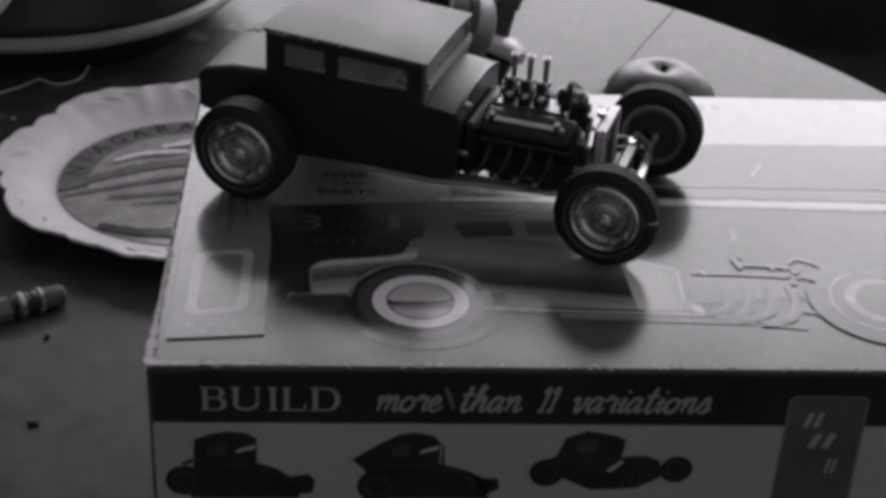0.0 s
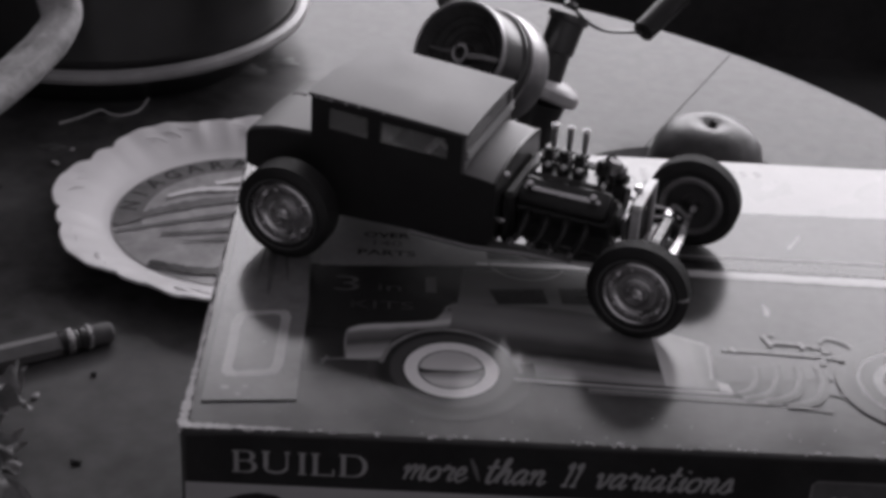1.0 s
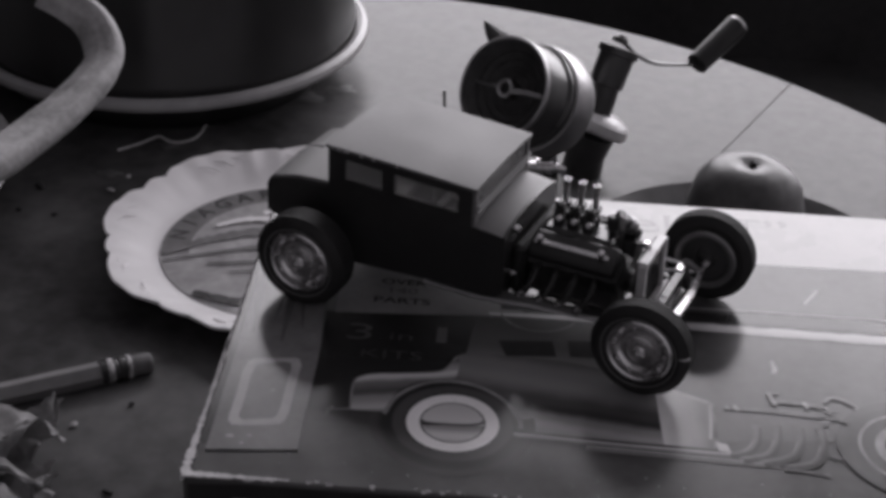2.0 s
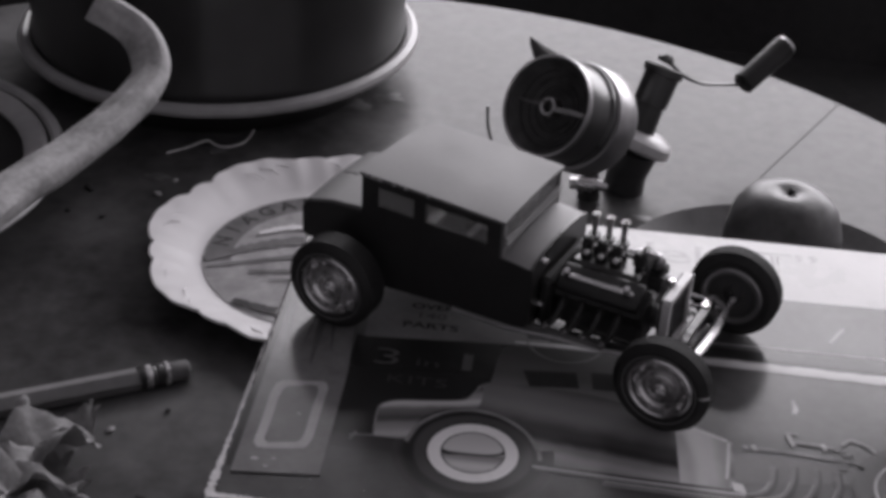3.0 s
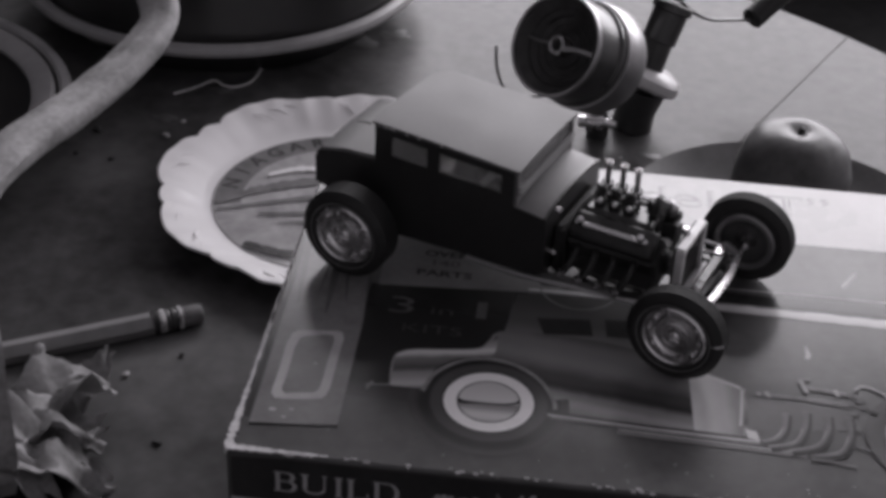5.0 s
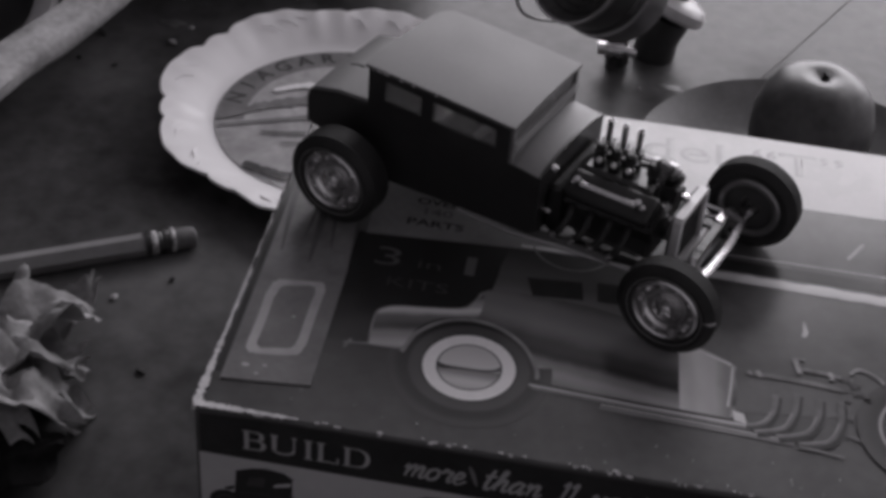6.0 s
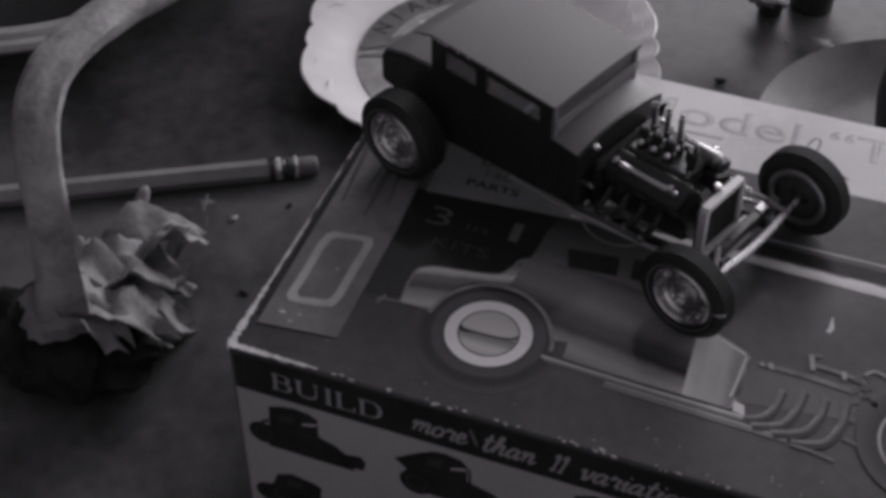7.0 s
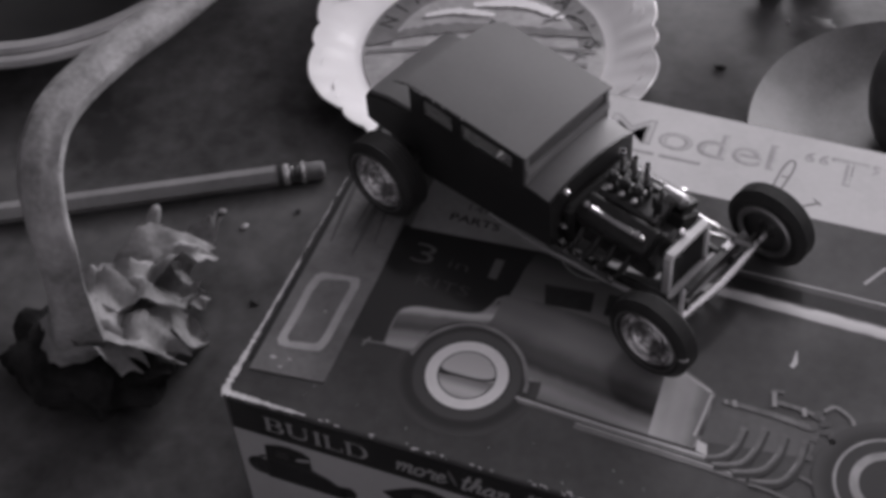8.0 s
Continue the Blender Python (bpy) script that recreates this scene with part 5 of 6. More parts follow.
part("spindle_cap", bm_lathe([(0, 0.0022), (0.0010, 0.002), (0.0012, 0), (0, 0)], 10, pose(0.0945, 0.0530, 0.0140, 90, 0, 0)), M_CHROME, car)
part("steering_arm_bracket", bm_box(0.0888, 0.0912, 0.0400, 0.0440, 0.0148, 0.0166, bevel=0.0004), M_CHROME, car)


# ---- souvenir plate ----
PC, PR = (-0.0135, 0.2315), 0.0695
plate = thing("souvenir_plate", pose(PC[0], PC[1], 0), "white china souvenir plate with a scalloped rim and printed view", "plate")


def plate_bm():
    bm = bmesh.new()
    N = 192
    prof = [(0.0, 0.0030), (0.020, 0.0030), (0.040, 0.0030), (0.0490, 0.0031), (0.0530, 0.0048), (0.0580, 0.0075), (0.0630, 0.0098), (0.0670, 0.0112), (0.0692, 0.0118), (0.0698, 0.0114), (0.0690, 0.0102), (0.0640, 0.0078), (0.0560, 0.0040), (0.0480, 0.0010), (0.0400, 0.0), (0.0, 0.0)]
    rings = []
    for r, z in prof:
        ring = []
        for i in range(N):
            a = 2 * math.pi * i / N
            ph = ((a - math.radians(146)) / (2 * math.pi) * 8) % 1.0
            lobe = abs(math.sin(math.pi * ph / 0.27)) ** 0.6 * 0.45 if ph < 0.27 else abs(math.sin(math.pi * (ph - 0.27) / 0.73)) ** 0.5
            fine = 0.35 * math.sin(a * 18 + 1.3) + 0.25 * math.sin(a * 27)
            k = max(0.0, (r - 0.052) / 0.0175)
            rr = r + k * (0.0048 * (lobe - 0.72) + 0.0003 * fine)
            zz = z + (k * 0.0006 * (lobe - 0.6) + k * 0.0003 * math.sin(a * 36) if z > 0.002 else 0)
            ring.append(bm.verts.new((rr * math.cos(a), rr * math.sin(a), zz)) if r > 0 else None)
        rings.append(ring if r > 0 else [bm.verts.new((0, 0, z))])
    for a, b in zip(rings, rings[1:]):
        for i in range(N):
            j = (i + 1) % N
            if len(a) == 1:
                bm.faces.new((a[0], b[i], b[j]))
            elif len(b) == 1:
                bm.faces.new((a[i], a[j], b[0]))
            else:
                bm.faces.new((a[i], a[j], b[j], b[i]))
    bmesh.ops.recalc_face_normals(bm, faces=bm.faces[:])
    return bm


dish = part("dish", plate_bm(), M_CHINA, plate)
bm = bmesh.new()
rnd = random.Random(21)
for i in range(54):
    a = 2 * math.pi * i / 54
    if rnd.random() < 0.8:
        r0 = rnd.uniform(0.0595, 0.0625)
        add_tube(bm, [(r0 * math.cos(a), r0 * math.sin(a), 0.0088), ((r0 + 0.003) * math.cos(a + 0.05), (r0 + 0.003) * math.sin(a + 0.05), 0.0103), ((r0 + 0.0045) * math.cos(a + 0.12), (r0 + 0.0045) * math.sin(a + 0.12), 0.0108)], [0.0002, 0.0004, 0.0001], 6)
part("rim_relief", bm, M_CHINA, dish, "moulded scrollwork")
ZP = 0.00345


plate_layer = itertools.count()


def plate_print(name, bm, material):
    bmesh.ops.transform(bm, matrix=Matrix.Translation((0, 0, ZP + 0.00004 * next(plate_layer))) @ pose(0, 0, 0, 0, 0, 8), verts=bm.verts[:])
    return part(name, bm, material, dish, smooth=0)


plate_print("printed_view", bm_flat(ring_pts(0, 0, 0.0485, 0, 2 * math.pi * 63 / 64, 63), 0), M_INK_PALE)
bm = bmesh.new()
add_ring(bm, 0, 0, 0.0375, 0.0480, 0.0, math.radians(12), math.radians(186), 48)
plate_print("printed_title_band", bm, M_INK)
word, R_T = "NIAGARA FALLS", 0.0402
for i, ch in enumerate(word):
    if ch == " ":
        continue
    a = math.radians(166 - i * (152 / (len(word) - 1)))
    bm = text_bm(ch, 0.0092, align="CENTER", bold=0.0002)
    bmesh.ops.transform(bm, matrix=pose(R_T * math.cos(a), R_T * math.sin(a), 0, 0, 0, math.degrees(a) - 90), verts=bm.verts[:])
    plate_print("printed_letter", bm, M_INK_DARK)


def brush(pts, w, seed):
    rnd = random.Random(seed)
    c = curve2(pts, 12)
    bm = bmesh.new()
    add_stroke(bm, c, [max(0.0003, w * (0.55 + 0.45 * math.sin(math.pi * i / (len(c) - 1))) * rnd.uniform(0.7, 1.2)) for i in range(len(c))], 0)
    return bm


plate_print("printed_far_bank", brush([(-0.047, -0.004), (-0.030, 0.006), (-0.010, 0.012), (0.012, 0.014), (0.040, 0.016)], 0.0060, 1), M_INK)
plate_print("printed_far_bank", brush([(-0.046, -0.009), (-0.020, -0.002), (0.010, 0.004), (0.044, 0.006)], 0.0026, 2), M_INK)
plate_print("printed_fall", brush([(-0.030, -0.012), (-0.005, -0.010), (0.020, -0.004), (0.042, -0.002)], 0.0030, 3), M_INK)
plate_print("printed_fall", brush([(-0.022, -0.018), (0.0, -0.016), (0.026, -0.012)], 0.0020, 4), M_INK)
plate_print("printed_bank", brush([(-0.034, -0.032), (-0.020, -0.038), (-0.002, -0.040), (0.018, -0.040)], 0.0052, 5), M_INK_DARK)
plate_print("printed_cloud", brush([(-0.010, 0.026), (0.010, 0.030), (0.028, 0.024)], 0.0050, 6), M_CHINA)
plate_print("printed_house", brush([(0.020, 0.020), (0.028, 0.027), (0.036, 0.024), (0.043, 0.012)], 0.0020, 11), M_INK)
plate_print("printed_house", brush([(0.036, 0.000), (0.038, 0.004), (0.041, 0.003)], 0.0014, 12), M_INK)
plate_print("printed_cloud", brush([(-0.028, 0.016), (-0.016, 0.021), (0.0, 0.021)], 0.0040, 7), M_CHINA)

# ---- pencil ----
p0, p1 = Vector((-0.0470, 0.1510, 0.0037)), Vector((-0.2150, 0.0580, 0.0037))
pd = (p1 - p0).normalized()
pencil = thing("pencil", Matrix.Translation(p0) @ pd.to_track_quat("Z", "Y").to_matrix().to_4x4(), "painted hexagonal pencil with a crimped ferrule and worn eraser", "pencil")
LEN = (p1 - p0).length
part("shaft", bm_lathe([(0, 0.0175), (0.0040, 0.0175), (0.0040, LEN - 0.02), (0.0010, LEN - 0.003), (0, LEN)], 6, pose(0, 0, 0, 0, 0, 12)), M_PENCIL, pencil, smooth=20)
part("ferrule", bm_lathe([(0.0036, 0.0070), (0.0040, 0.0072), (0.0040, 0.0088), (0.0037, 0.0092), (0.0040, 0.0098), (0.0040, 0.0112), (0.0036, 0.0118), (0.0040, 0.0124), (0.0040, 0.0150), (0.0037, 0.0155), (0.0041, 0.0160), (0.0041, 0.0178), (0.0036, 0.0179)], 28), M_DKMETAL, pencil, "dark crimped metal ferrule")
for za, zb in ((0.0074, 0.0090), (0.0134, 0.0156)):
    rnd = random.Random(int(za * 1e5))
    bm = bm_lathe([(0.0039, za), (0.00425, za + 0.0003), (0.00425, zb - 0.0003), (0.0039, zb)], 28)
    for v in bm.verts:
        k = 1 + 0.03 * noise.noise(v.co * 900)
        v.co.x *= k
        v.co.y *= k
    part("ferrule_band", bm, M_BAND, pencil, "bright rubbed band")
part("eraser", bm_lathe([(0, 0.0), (0.0026, 0.0002), (0.0034, 0.0010), (0.0036, 0.0030), (0.0036, 0.0075), (0, 0.0075)], 24), M_ERASER, pencil, "worn grey eraser")

# ---- dark pot in its pale-rimmed dish ----
pot = thing("dark_pot", pose(-0.0987, 0.4066, 0), "dark glazed pot with a pale rolled base rim", "pot")
part("pot_body", bm_lathe([(0, 0.006), (0.080, 0.006), (0.0895, 0.020), (0.0900, 0.026), (0.0885, 0.030), (0.0915, 0.060), (0.0955, 0.090), (0.0965, 0.105), (0.0930, 0.108), (0.090, 0.104), (0.086, 0.060), (0.080, 0.020), (0, 0.016)], 96), M_DARK, pot, "dark glazed pot wall")
part("base_rim", bm_lathe([(0.0905, 0.0165), (0.0935, 0.0160), (0.0955, 0.0172), (0.0962, 0.0190), (0.0955, 0.0210), (0.0930, 0.0222), (0.0905, 0.0215), (0.0895, 0.0190)], 96, closed=True), M_RIM, pot, "pale rolled rim")
part("foot", bm_lathe([(0.0, 0.0), (0.0760, 0.0), (0.0840, 0.0085), (0.0925, 0.0158), (0.0900, 0.0170), (0.0, 0.0070)], 96), M_DARK, pot, "dark dish under the pot")

# ---- dark dish with a pale double rim ----
DISH_R = 0.095
bowl = thing("shallow_dish", pose(-0.217, 0.231, 0), "dark glazed shallow dish with a pale double rim", "dish")
part("basin", bm_lathe([(0, 0.0), (0.055, 0.0), (0.060, 0.002), (0.078, 0.012), (DISH_R - 0.004, 0.0225), (DISH_R - 0.007, 0.0235), (0.074, 0.014), (0.056, 0.005), (0, 0.005)], 80), M_DARK, bowl, "dark glazed basin")
part("outer_rim", bm_lathe([(DISH_R - 0.0050, 0.0215), (DISH_R - 0.0012, 0.0220), (DISH_R, 0.0238), (DISH_R - 0.0012, 0.0258), (DISH_R - 0.0040, 0.0262), (DISH_R - 0.0055, 0.0245)], 80, closed=True), M_RIM, bowl, "pale rolled rim")
part("inner_rim", bm_lathe([(DISH_R - 0.0160, 0.0205), (DISH_R - 0.0080, 0.0225), (DISH_R - 0.0068, 0.0245), (DISH_R - 0.0085, 0.0262), (DISH_R - 0.0140, 0.0250), (DISH_R - 0.0165, 0.0228)], 80, closed=True), M_RIM, bowl, "pale inner band")

# ---- fishing reel ----
AX = Vector((-0.551, -0.661, 0.491)).normalized()
RC = Vector((0.0645, 0.276, 0.0560))
reel_m = Matrix.Translation(RC) @ AX.to_track_quat("Z", "Y").to_matrix().to_4x4()
inv = reel_m.inverted()
reel = thing("fishing_reel", reel_m, "old metal fishing reel with a crank and black knob", "fishing reel")
part("spool_face", bm_lathe([(0, -0.0035), (0.0030, -0.0035), (0.0026, -0.0060), (0.0036, -0.0075), (0.0070, -0.0082), (0.0090, -0.0072), (0.0100, -0.0078), (0.0120, -0.0066), (0.0132, -0.0070), (0.0150, -0.0052), (0.0162, -0.0054), (0.0180, -0.0030), (0.0193, -0.0012)], 64), M_SPOOL, reel, "dark ringed spool face")
part("face_ring", bm_lathe([(0.0192, -0.0020), (0.0194, 0.0002), (0.0200, 0.0006), (0.0206, 0.0002), (0.0208, -0.0014), (0.0204, -0.0022)], 64), M_STEEL, reel, "bright steel rim")
part("drum", bm_lathe([(0.0204, -0.0022), (0.0206, -0.0030), (0.0206, -0.0150), (0.0212, -0.0156), (0.0216, -0.0160), (0.0216, -0.0176), (0.0208, -0.0180), (0.0208, -0.0200)], 64), M_DKMETAL, reel, "dark drum")
part("back_ring", bm_lathe([(0.0208, -0.0198), (0.0220, -0.0202), (0.0224, -0.0215), (0.0224, -0.0320), (0.0220, -0.0335), (0.0190, -0.0350), (0.0060, -0.0360), (0, -0.0360)], 64), M_STEEL, reel, "bright steel back housing")
part("hub_ring", bm_lathe([(0.0022, -0.0050), (0.0024, -0.0010), (0.0030, -0.0004), (0.0038, -0.0010), (0.0040, -0.0060)], 28), M_STEEL, reel, "bright hub ring")
bm = bmesh.new()
add_tube(bm, [(0.0034, 0, -0.0022), (0.0100, 0.0015, -0.0026), (0.0165, 0.0022, -0.0034)], [0.0013, 0.0011, 0.0010], 8)
add_tube(bm, [(-0.0034, 0, -0.0022), (-0.0090, -0.0012, -0.0030), (-0.0160, -0.0018, -0.0038)], [0.0009, 0.0006, 0.0005], 8)
part("drag_lever", bm, M_STEEL, reel, "steel drag lever")


def world_tube(name, pts, r, material, label="", n=12):
    return part(name, bm_tube([inv @ Vector(p) for p in pts], r, n), material, reel, label)


world_tube("gear_post", [(0.1040, 0.3190, 0.0250), (0.1065, 0.3225, 0.0360), (0.1070, 0.3232, 0.0380), (0.1072, 0.3234, 0.0384), (0.1110, 0.3278, 0.0500), (0.1112, 0.3280, 0.0504), (0.1120, 0.3290, 0.0532)], [0.0060, 0.0064, 0.0064, 0.0074, 0.0076, 0.0088, 0.0086], M_DKMETAL, "dark ribbed gear post", 24)
world_tube("crank_nut", [(0.1115, 0.3292, 0.0552), (0.1122, 0.3298, 0.0568), (0.1128, 0.3304, 0.0582)], [0.0034, 0.0036, 0.0022], M_DKMETAL, "", 8)
world_tube("crank_arm", bezier([(0.1120, 0.3296, 0.0568), (0.1200, 0.3345, 0.0480), (0.1290, 0.3430, 0.0410), (0.1400, 0.3550, 0.0360), (0.1495, 0.3655, 0.0320)], 6), 0.0008, M_DKMETAL, "thin steel crank arm", 8)
world_tube("knob", [(0.1492, 0.3655, 0.0318), (0.1496, 0.3660, 0.0322), (0.1670, 0.3835, 0.0440), (0.1673, 0.3838, 0.0443)], [0.0042, 0.0052, 0.0056, 0.0050], M_BLACK, "black crank knob", 16)
world_tube("knob_cap", [(0.1673, 0.3838, 0.0443), (0.1682, 0.3847, 0.0450), (0.1686, 0.3851, 0.0453)], [0.0052, 0.0048, 0.0030], M_STEEL, "", 16)
world_tube("post_base", [(0.1040, 0.3180, 0.0195), (0.1044, 0.3183, 0.0205), (0.1056, 0.3193, 0.0235), (0.1062, 0.3198, 0.0250), (0.1068, 0.3203, 0.0268)], [0.0125, 0.0138, 0.0138, 0.0125, 0.0080], M_PALEMETAL, "pale round cap under the post", 32)
# added foot, made wide and dark to stand in for shade under the cap
world_tube("reel_foot_shade", [(0.1036, 0.3178, 0.0190), (0.1010, 0.3170, 0.0080), (0.1000, 0.3166, 0.0004)], [0.0100, 0.0085, 0.0090], M_DKMETAL, "", 20)
world_tube("reel_stand", [(0.0840, 0.3040, 0.0280), (0.0850, 0.3050, 0.0150), (0.0855, 0.3060, 0.0008)], [0.0045, 0.0035, 0.0050], M_DKMETAL, "", 14)
world_tube("line_screw", [(0.0770, 0.3010, 0.0090), (0.0800, 0.3012, 0.0090), (0.0802, 0.3012, 0.0090), (0.0875, 0.3016, 0.0090), (0.0877, 0.3016, 0.0090), (0.0925, 0.3018, 0.0080)], [0.0026, 0.0026, 0.0040, 0.0040, 0.0022, 0.0020], M_CHROME, "bright chrome line screw", 14)
world_tube("blade", bezier([(0.0720, 0.3120, 0.0480), (0.0650, 0.3150, 0.0555), (0.0595, 0.3160, 0.0605), (0.0550, 0.3160, 0.0670)], 5), [0.0058 * (1 - (i / 15) ** 2) + 0.0003 for i in range(16)], M_DKMETAL, "dark curved blade", 10)
world_tube("line_guard", bezier([(0.0415, 0.2800, 0.0515), (0.0425, 0.2800, 0.0410), (0.0470, 0.2830, 0.0300), (0.0600, 0.2900, 0.0250), (0.0740, 0.2980, 0.0260)], 5), 0.0006, M_DKMETAL, "", 8)

# ---- apple in a metal dish ----
tagged(mesh_ob("metal_dish", bm_lathe([(0, 0.0034), (0.0380, 0.0034), (0.0440, 0.0046), (0.0560, 0.0110), (0.0610, 0.0138), (0.0624, 0.0145), (0.0628, 0.0140), (0.0615, 0.0128), (0.0560, 0.0096), (0.0440, 0.0020), (0.0400, 0.0), (0.0, 0.0)], 96, pose(0.1575, 0.2255, 0)), M_PEWTER, smooth=60), "shallow dull metal dish holding the apple", "dish")
apple = thing("apple", pose(0.1565, 0.2320, 0.0034), "small glossy dark apple with a dimpled top", "apple")
prof = [(0.0, 0.0030), (0.006, 0.0008), (0.012, 0.0002), (0.0170, 0.0050), (0.0200, 0.0140), (0.0214, 0.0240), (0.0212, 0.0320), (0.0190, 0.0405), (0.0145, 0.0465), (0.0090, 0.0488), (0.0045, 0.0487), (0.0018, 0.0474), (0.0, 0.0468)]
bm = bm_lathe(prof, 48)
for v in bm.verts:
    a = math.atan2(v.co.y, v.co.x)
    k = 1 + 0.025 * math.cos(5 * a + 0.4) * (v.co.z / 0.05) + 0.015 * math.cos(2 * a)
    v.co.x *= k
    v.co.y *= k
part("skin", bm, M_APPLE, apple, smooth=60)
part("stem", bm_tube([(0, 0, 0.0440), (0.0004, 0.0002, 0.0472), (0.0014, 0.0006, 0.0492)], [0.0012, 0.0010, 0.0014], 8), M_DARKCRUMB, apple, "short dark stem")

# ---- dried stalk with torn husk ----
stalk = thing("dried_stalk", pose(-0.086, 0.045, 0), "dried curling plant stalk with torn papery husk at its base", "dried plant")
so = Vector((-0.086, 0.045, 0))
path = bezier([(-0.0905, 0.0430, 0.0), (-0.0860, 0.0400, 0.0180), (-0.0760, 0.0330, 0.0420), (-0.0750, 0.0350, 0.0720), (-0.0800, 0.0450, 0.0930), (-0.0835, 0.0640, 0.1010), (-0.0790, 0.0900, 0.1020), (-0.0710, 0.1190, 0.1010), (-0.0640, 0.1480, 0.1010), (-0.0610, 0.1720, 0.1040), (-0.0690, 0.1860, 0.1120), (-0.0840, 0.1880, 0.1200)], 8)
bm = bmesh.new()
n = 20
rings = []
rnd = random.Random(5)
side = Vector((1, 0, 0))
for i, p in enumerate(path):
    t = (path[min(i + 1, len(path) - 1)] - path[max(i - 1, 0)]).normalized()
    side = (side - t * side.dot(t)).normalized()
    other = t.cross(side)
    u = i / (len(path) - 1)
    wr = 0.0044 + 0.0115 * max(0, 1 - u / 0.24) ** 1.4 + 0.0016 * math.sin(math.pi * u)
    ring = []
    for k in range(n):
        a = 2 * math.pi * k / n
        w = wr * (1 + 0.14 * math.sin(3 * a + 4 * u) + 0.09 * math.sin(7 * a + 9 * u) + 0.06 * noise.noise((p * 120) + Vector((math.cos(a), math.sin(a), 0))))
        ring.append(bm.verts.new(p - so + (side * math.cos(a) * 1.15 + other * math.sin(a) * 0.85) * w))
    rings.append(ring)
for a, b in zip(rings, rings[1:]):
    for k in range(n):
        bm.faces.new((a[k], a[(k + 1) % n], b[(k + 1) % n], b[k]))
bm.faces.new(rings[-1])
bm.faces.new(rings[0][::-1])
bmesh.ops.recalc_face_normals(bm, faces=bm.faces[:])
part("stem", bm, M_HUSK, stalk, "grey twisted stem", smooth=70)


def husk_leaf(base, tip, width, lift, seed, curl=0.3):
    """A torn, crumpled leaf from base to tip with a ragged end, some thickness and folds."""
    rnd = random.Random(seed)
    base, tip = Vector(base) - so, Vector(tip) - so
    d = tip - base
    s = d.cross(Vector((0, 0, 1))).normalized()
    NU, NV = 16, 12
    top, bot = [], []
    bm = bmesh.new()
    off = Vector((seed * 1.7, seed * 0.9, seed * 2.3))
    for i in range(NU + 1):
        u = i / NU
        ra, rb = [], []
        for j in range(NV + 1):
            v = j / NV * 2 - 1
            end = 1.0 if u < 0.75 else 1.0 - 0.22 * (u - 0.75) / 0.25 * abs(math.sin(v * 3 + seed))
            w = width * (0.45 + 0.75 * math.sin(math.pi * min(1, 0.15 + 0.8 * u))) * (1 - 0.35 * max(0, u - 0.8) / 0.2)
            p = base + d * u * end + s * v * w
            nz = noise.noise(p * 105 + off) * 0.0075 + noise.noise(p * 240 + off) * 0.0034
            p = p + Vector((0, 0, 1)) * (lift * math.sin(math.pi * u) + curl * w * (v * v - 0.4) + nz) + s * noise.noise(p * 140 + off * 2) * 0.003
            p.z = max(0.0006, p.z)
            ra.append(bm.verts.new(p))
            rb.append(bm.verts.new((p.x, p.y, max(0.0001, p.z - 0.0005))))
        top.append(ra)
        bot.append(rb)
    for i in range(NU):
        for j in range(NV):
            bm.faces.new((top[i][j], top[i + 1][j], top[i + 1][j + 1], top[i][j + 1]))
            bm.faces.new((bot[i][j], bot[i][j + 1], bot[i + 1][j + 1], bot[i + 1][j]))
    for i in range(NU):
        for j in (0, NV):
            bm.faces.new((top[i][j], top[i + 1][j], bot[i + 1][j], bot[i][j]))
    for j in range(NV):
        for i in (0, NU):
            bm.faces.new((top[i][j], top[i][j + 1], bot[i][j + 1], bot[i][j]))
    bmesh.ops.recalc_face_normals(bm, faces=bm.faces[:])
    part("husk_leaf", bm, M_HUSK, stalk, "torn papery husk", smooth=50)


# black lump by the stem, spread wide to stand in for shade under the husk
bm = bmesh.new()
bmesh.ops.create_icosphere(bm, subdivisions=4, radius=1.0)
for v in bm.verts:
    d = v.co.copy()
    k = 1 + 0.28 * noise.noise(d * 2.2) + 0.14 * noise.noise(d * 6.0)
    v.co = Vector((0.0015 + d.x * 0.0285 * k, -0.003 + d.y * 0.0200 * k, max(0.0, 0.009 + d.z * 0.0140 * k)))
part("husk_shade_lump", bm, M_HUSKSHADE, stalk, "black lump standing in for husk shade", smooth=50)
husk_leaf((-0.084, 0.044, 0.036), (-0.049, 0.050, 0.012), 0.0100, 0.008, 1)
husk_leaf((-0.083, 0.050, 0.032), (-0.055, 0.074, 0.014), 0.0090, 0.008, 2)
husk_leaf((-0.079, 0.058, 0.024), (-0.059, 0.092, 0.018), 0.0085, 0.010, 3, 0.6)
husk_leaf((-0.078, 0.064, 0.016), (-0.075, 0.096, 0.016), 0.0060, 0.008, 4, 0.7)
husk_leaf((-0.082, 0.038, 0.040), (-0.058, 0.038, 0.014), 0.0080, 0.005, 5)
part("husk_finger", bm_tube(bezier([Vector(p) - so for p in ((-0.0850, 0.0830, 0.0080), (-0.0845, 0.0870, 0.0180), (-0.0838, 0.0930, 0.0250), (-0.0832, 0.0960, 0.0285))], 5), [0.0030, 0.0030, 0.0029, 0.0028, 0.0026, 0.0025, 0.0024, 0.0024, 0.0023, 0.0023, 0.0023, 0.0022, 0.0020, 0.0017, 0.0012, 0.0006], 10), M_HUSK, stalk, "curled stub of husk")
husk_leaf((-0.070, 0.084, 0.012), (-0.063, 0.104, 0.022), 0.0038, 0.002, 7, 0.5)
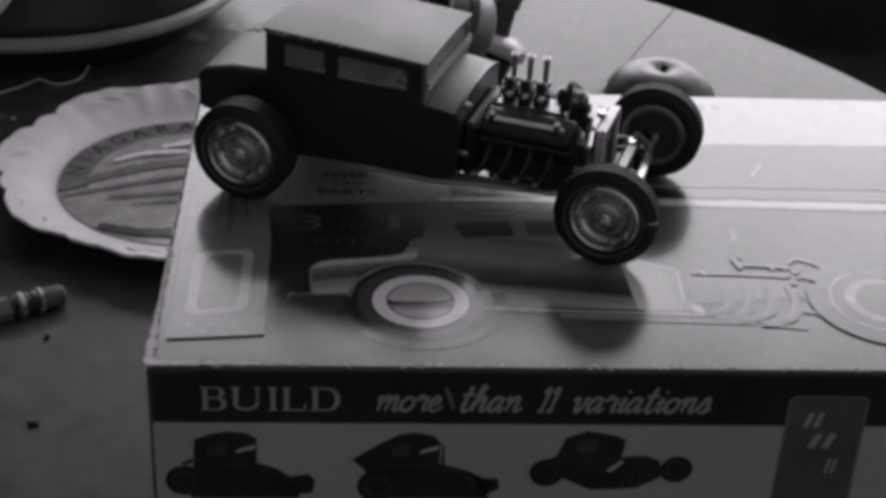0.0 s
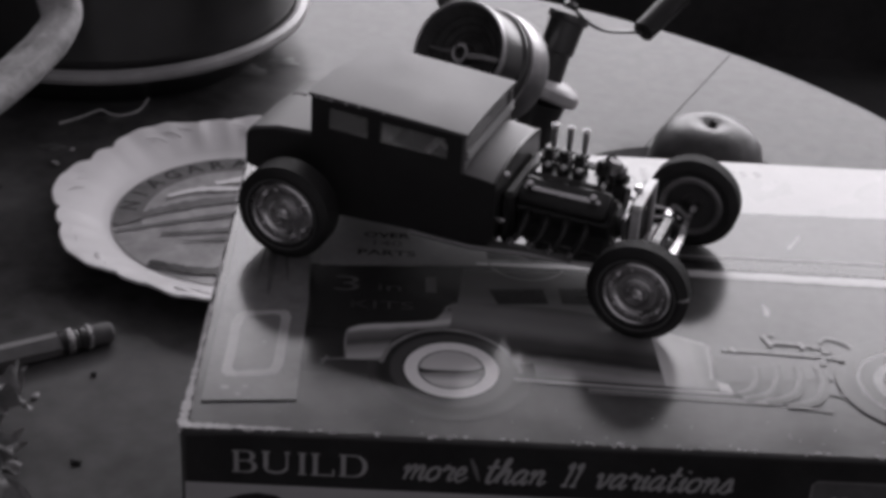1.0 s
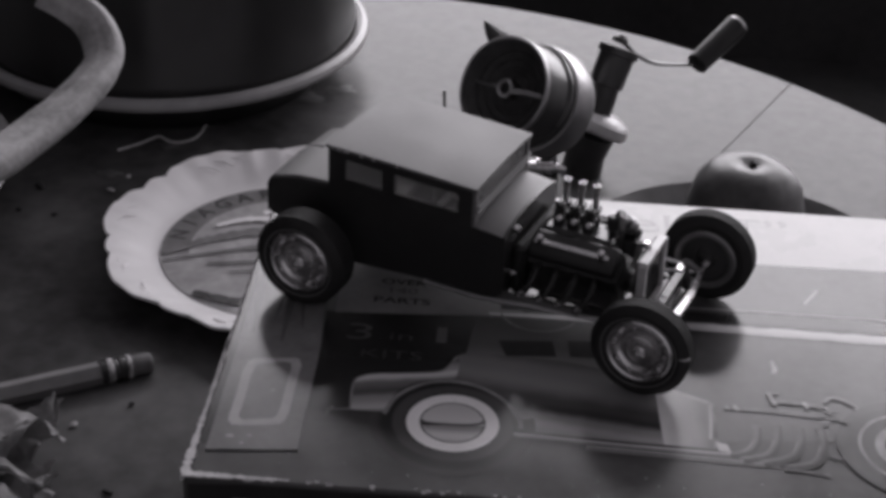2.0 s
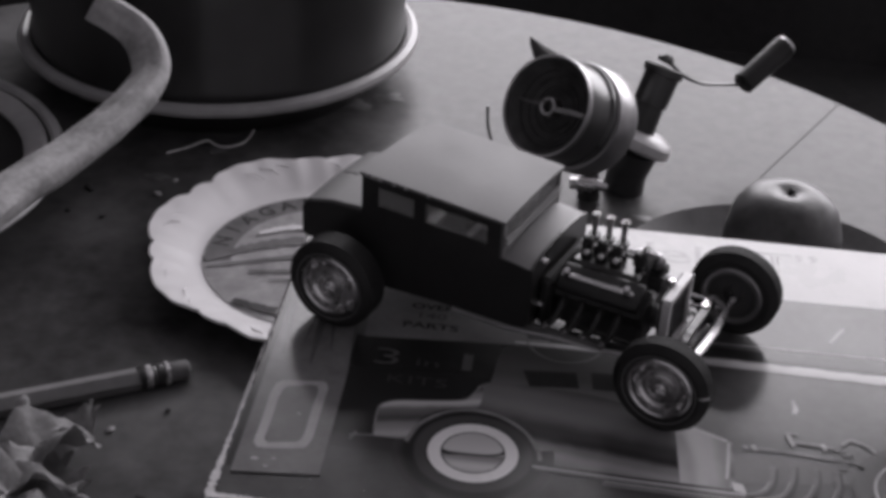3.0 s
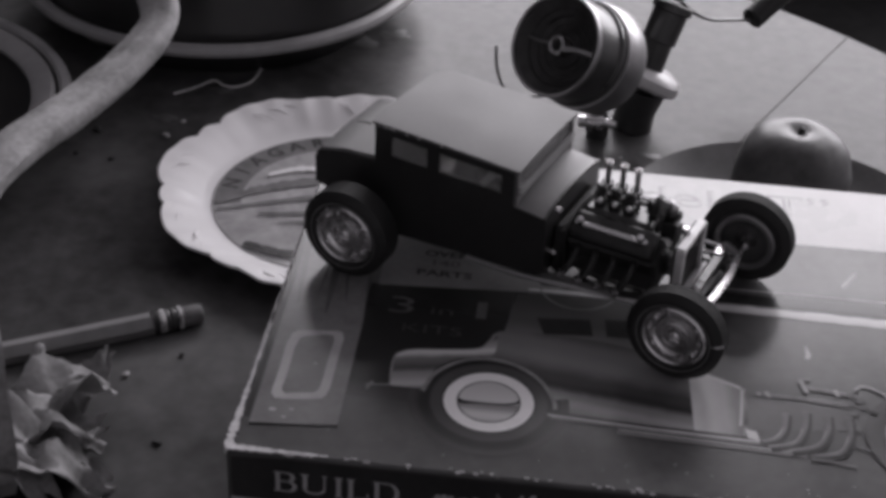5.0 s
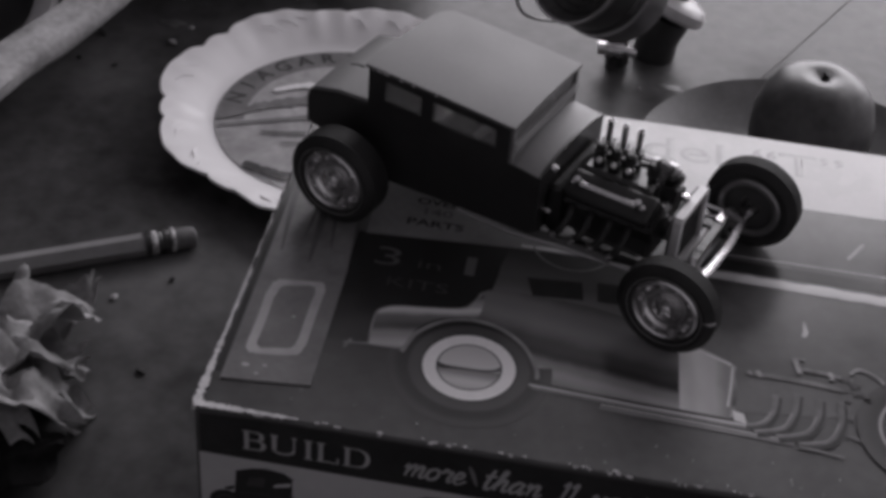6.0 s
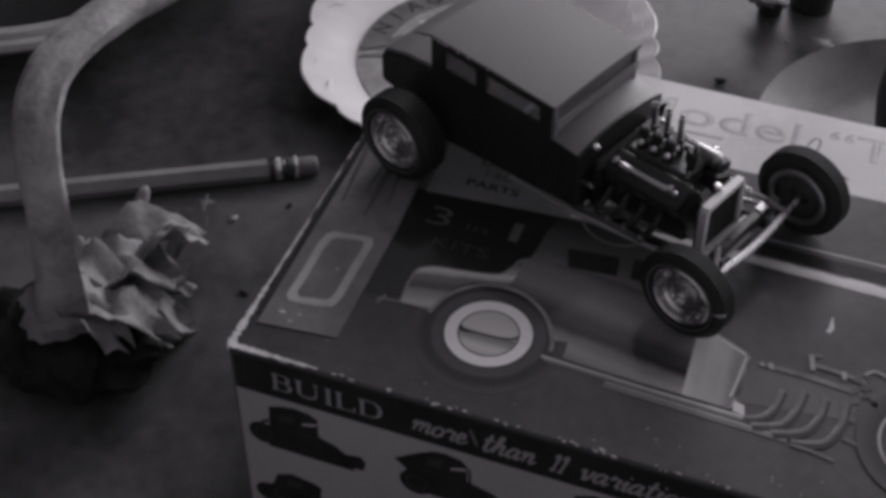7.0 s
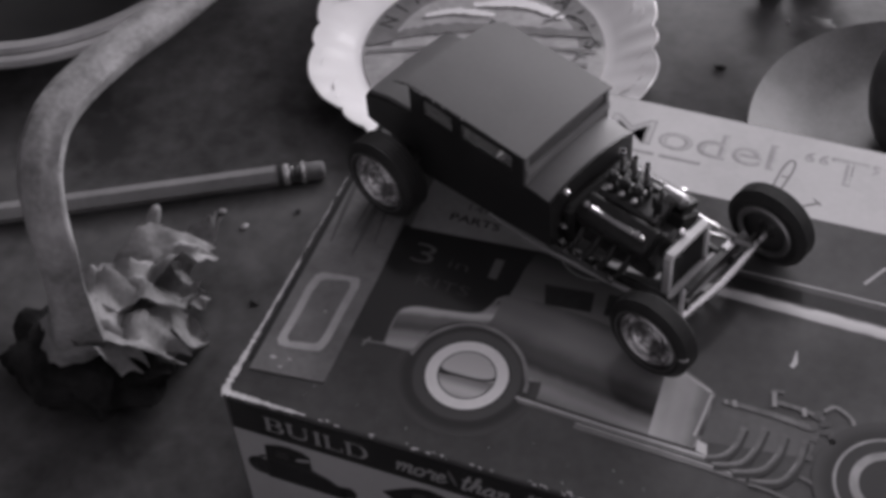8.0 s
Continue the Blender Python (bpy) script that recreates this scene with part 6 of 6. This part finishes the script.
part("husk_finger", bm_tube(bezier([Vector(p) - so for p in ((-0.0810, 0.0480, 0.0340), (-0.0815, 0.0520, 0.0400), (-0.0805, 0.0540, 0.0440))], 5), [0.0030, 0.0028, 0.0026, 0.0024, 0.0022, 0.0021, 0.0020, 0.0018, 0.0016, 0.0012, 0.0006], 10), M_HUSK, stalk, "curled stub of husk")
husk_leaf((-0.070, 0.056, 0.016), (-0.052, 0.066, 0.002), 0.0070, 0.004, 9, 0.5)
husk_leaf((-0.074, 0.072, 0.010), (-0.062, 0.084, 0.001), 0.0060, 0.004, 10, 0.5)

# ---- string and crumbs on the table ----
tagged(mesh_ob("string", bm_tube(bezier([(-0.099, 0.307, 0.0010), (-0.095, 0.311, 0.0008), (-0.091, 0.315, 0.0008), (-0.085, 0.322, 0.0010), (-0.080, 0.319, 0.0008), (-0.075, 0.318, 0.0008), (-0.069, 0.323, 0.0009), (-0.067, 0.333, 0.0010), (-0.067, 0.341, 0.0012)], 6), 0.0006, 7), M_STRING), "short pale curl of string lying on the table", "string")


def crumb(x, y, r, material, label, seed):
    bm = bmesh.new()
    bmesh.ops.create_icosphere(bm, subdivisions=2, radius=r)
    rnd = random.Random(seed)
    sx, sy = rnd.uniform(0.8, 1.8), rnd.uniform(0.6, 1.1)
    for v in bm.verts:
        k = 1 + 0.35 * noise.noise(v.co * 900 + Vector((seed, 0, 0)))
        v.co = Vector((v.co.x * k * sx, v.co.y * k * sy, v.co.z * k * 0.6))
    low = min(v.co.z for v in bm.verts)
    ob = mesh_ob("crumb", bm, material)
    ob.matrix_world = pose(x, y, -low, 0, 0, rnd.uniform(0, 180))
    return tagged(ob, label, "crumb", "crumbs on the table")


for i, (x, y, r) in enumerate(((-0.0650, 0.1180, 0.0011), (-0.0760, 0.1220, 0.0014), (-0.0870, 0.1060, 0.0012), (-0.0800, 0.1090, 0.0009), (0.0960, 0.2880, 0.0009), (-0.0930, 0.2720, 0.0014), (-0.0890, 0.2850, 0.0010))):
    crumb(x, y, r, M_CRUMB, "small pale dry crumb on the table", i)
for i, (x, y, r) in enumerate(((-0.1220, 0.2710, 0.0017), (-0.0495, 0.1310, 0.0011), (0.0770, 0.2530, 0.0016), (-0.0460, 0.0870, 0.0011), (-0.1100, 0.2500, 0.0009), (-0.1250, 0.2520, 0.0010))):
    crumb(x, y, r, M_DARKCRUMB, "small dark crumb lying on the table", 20 + i)
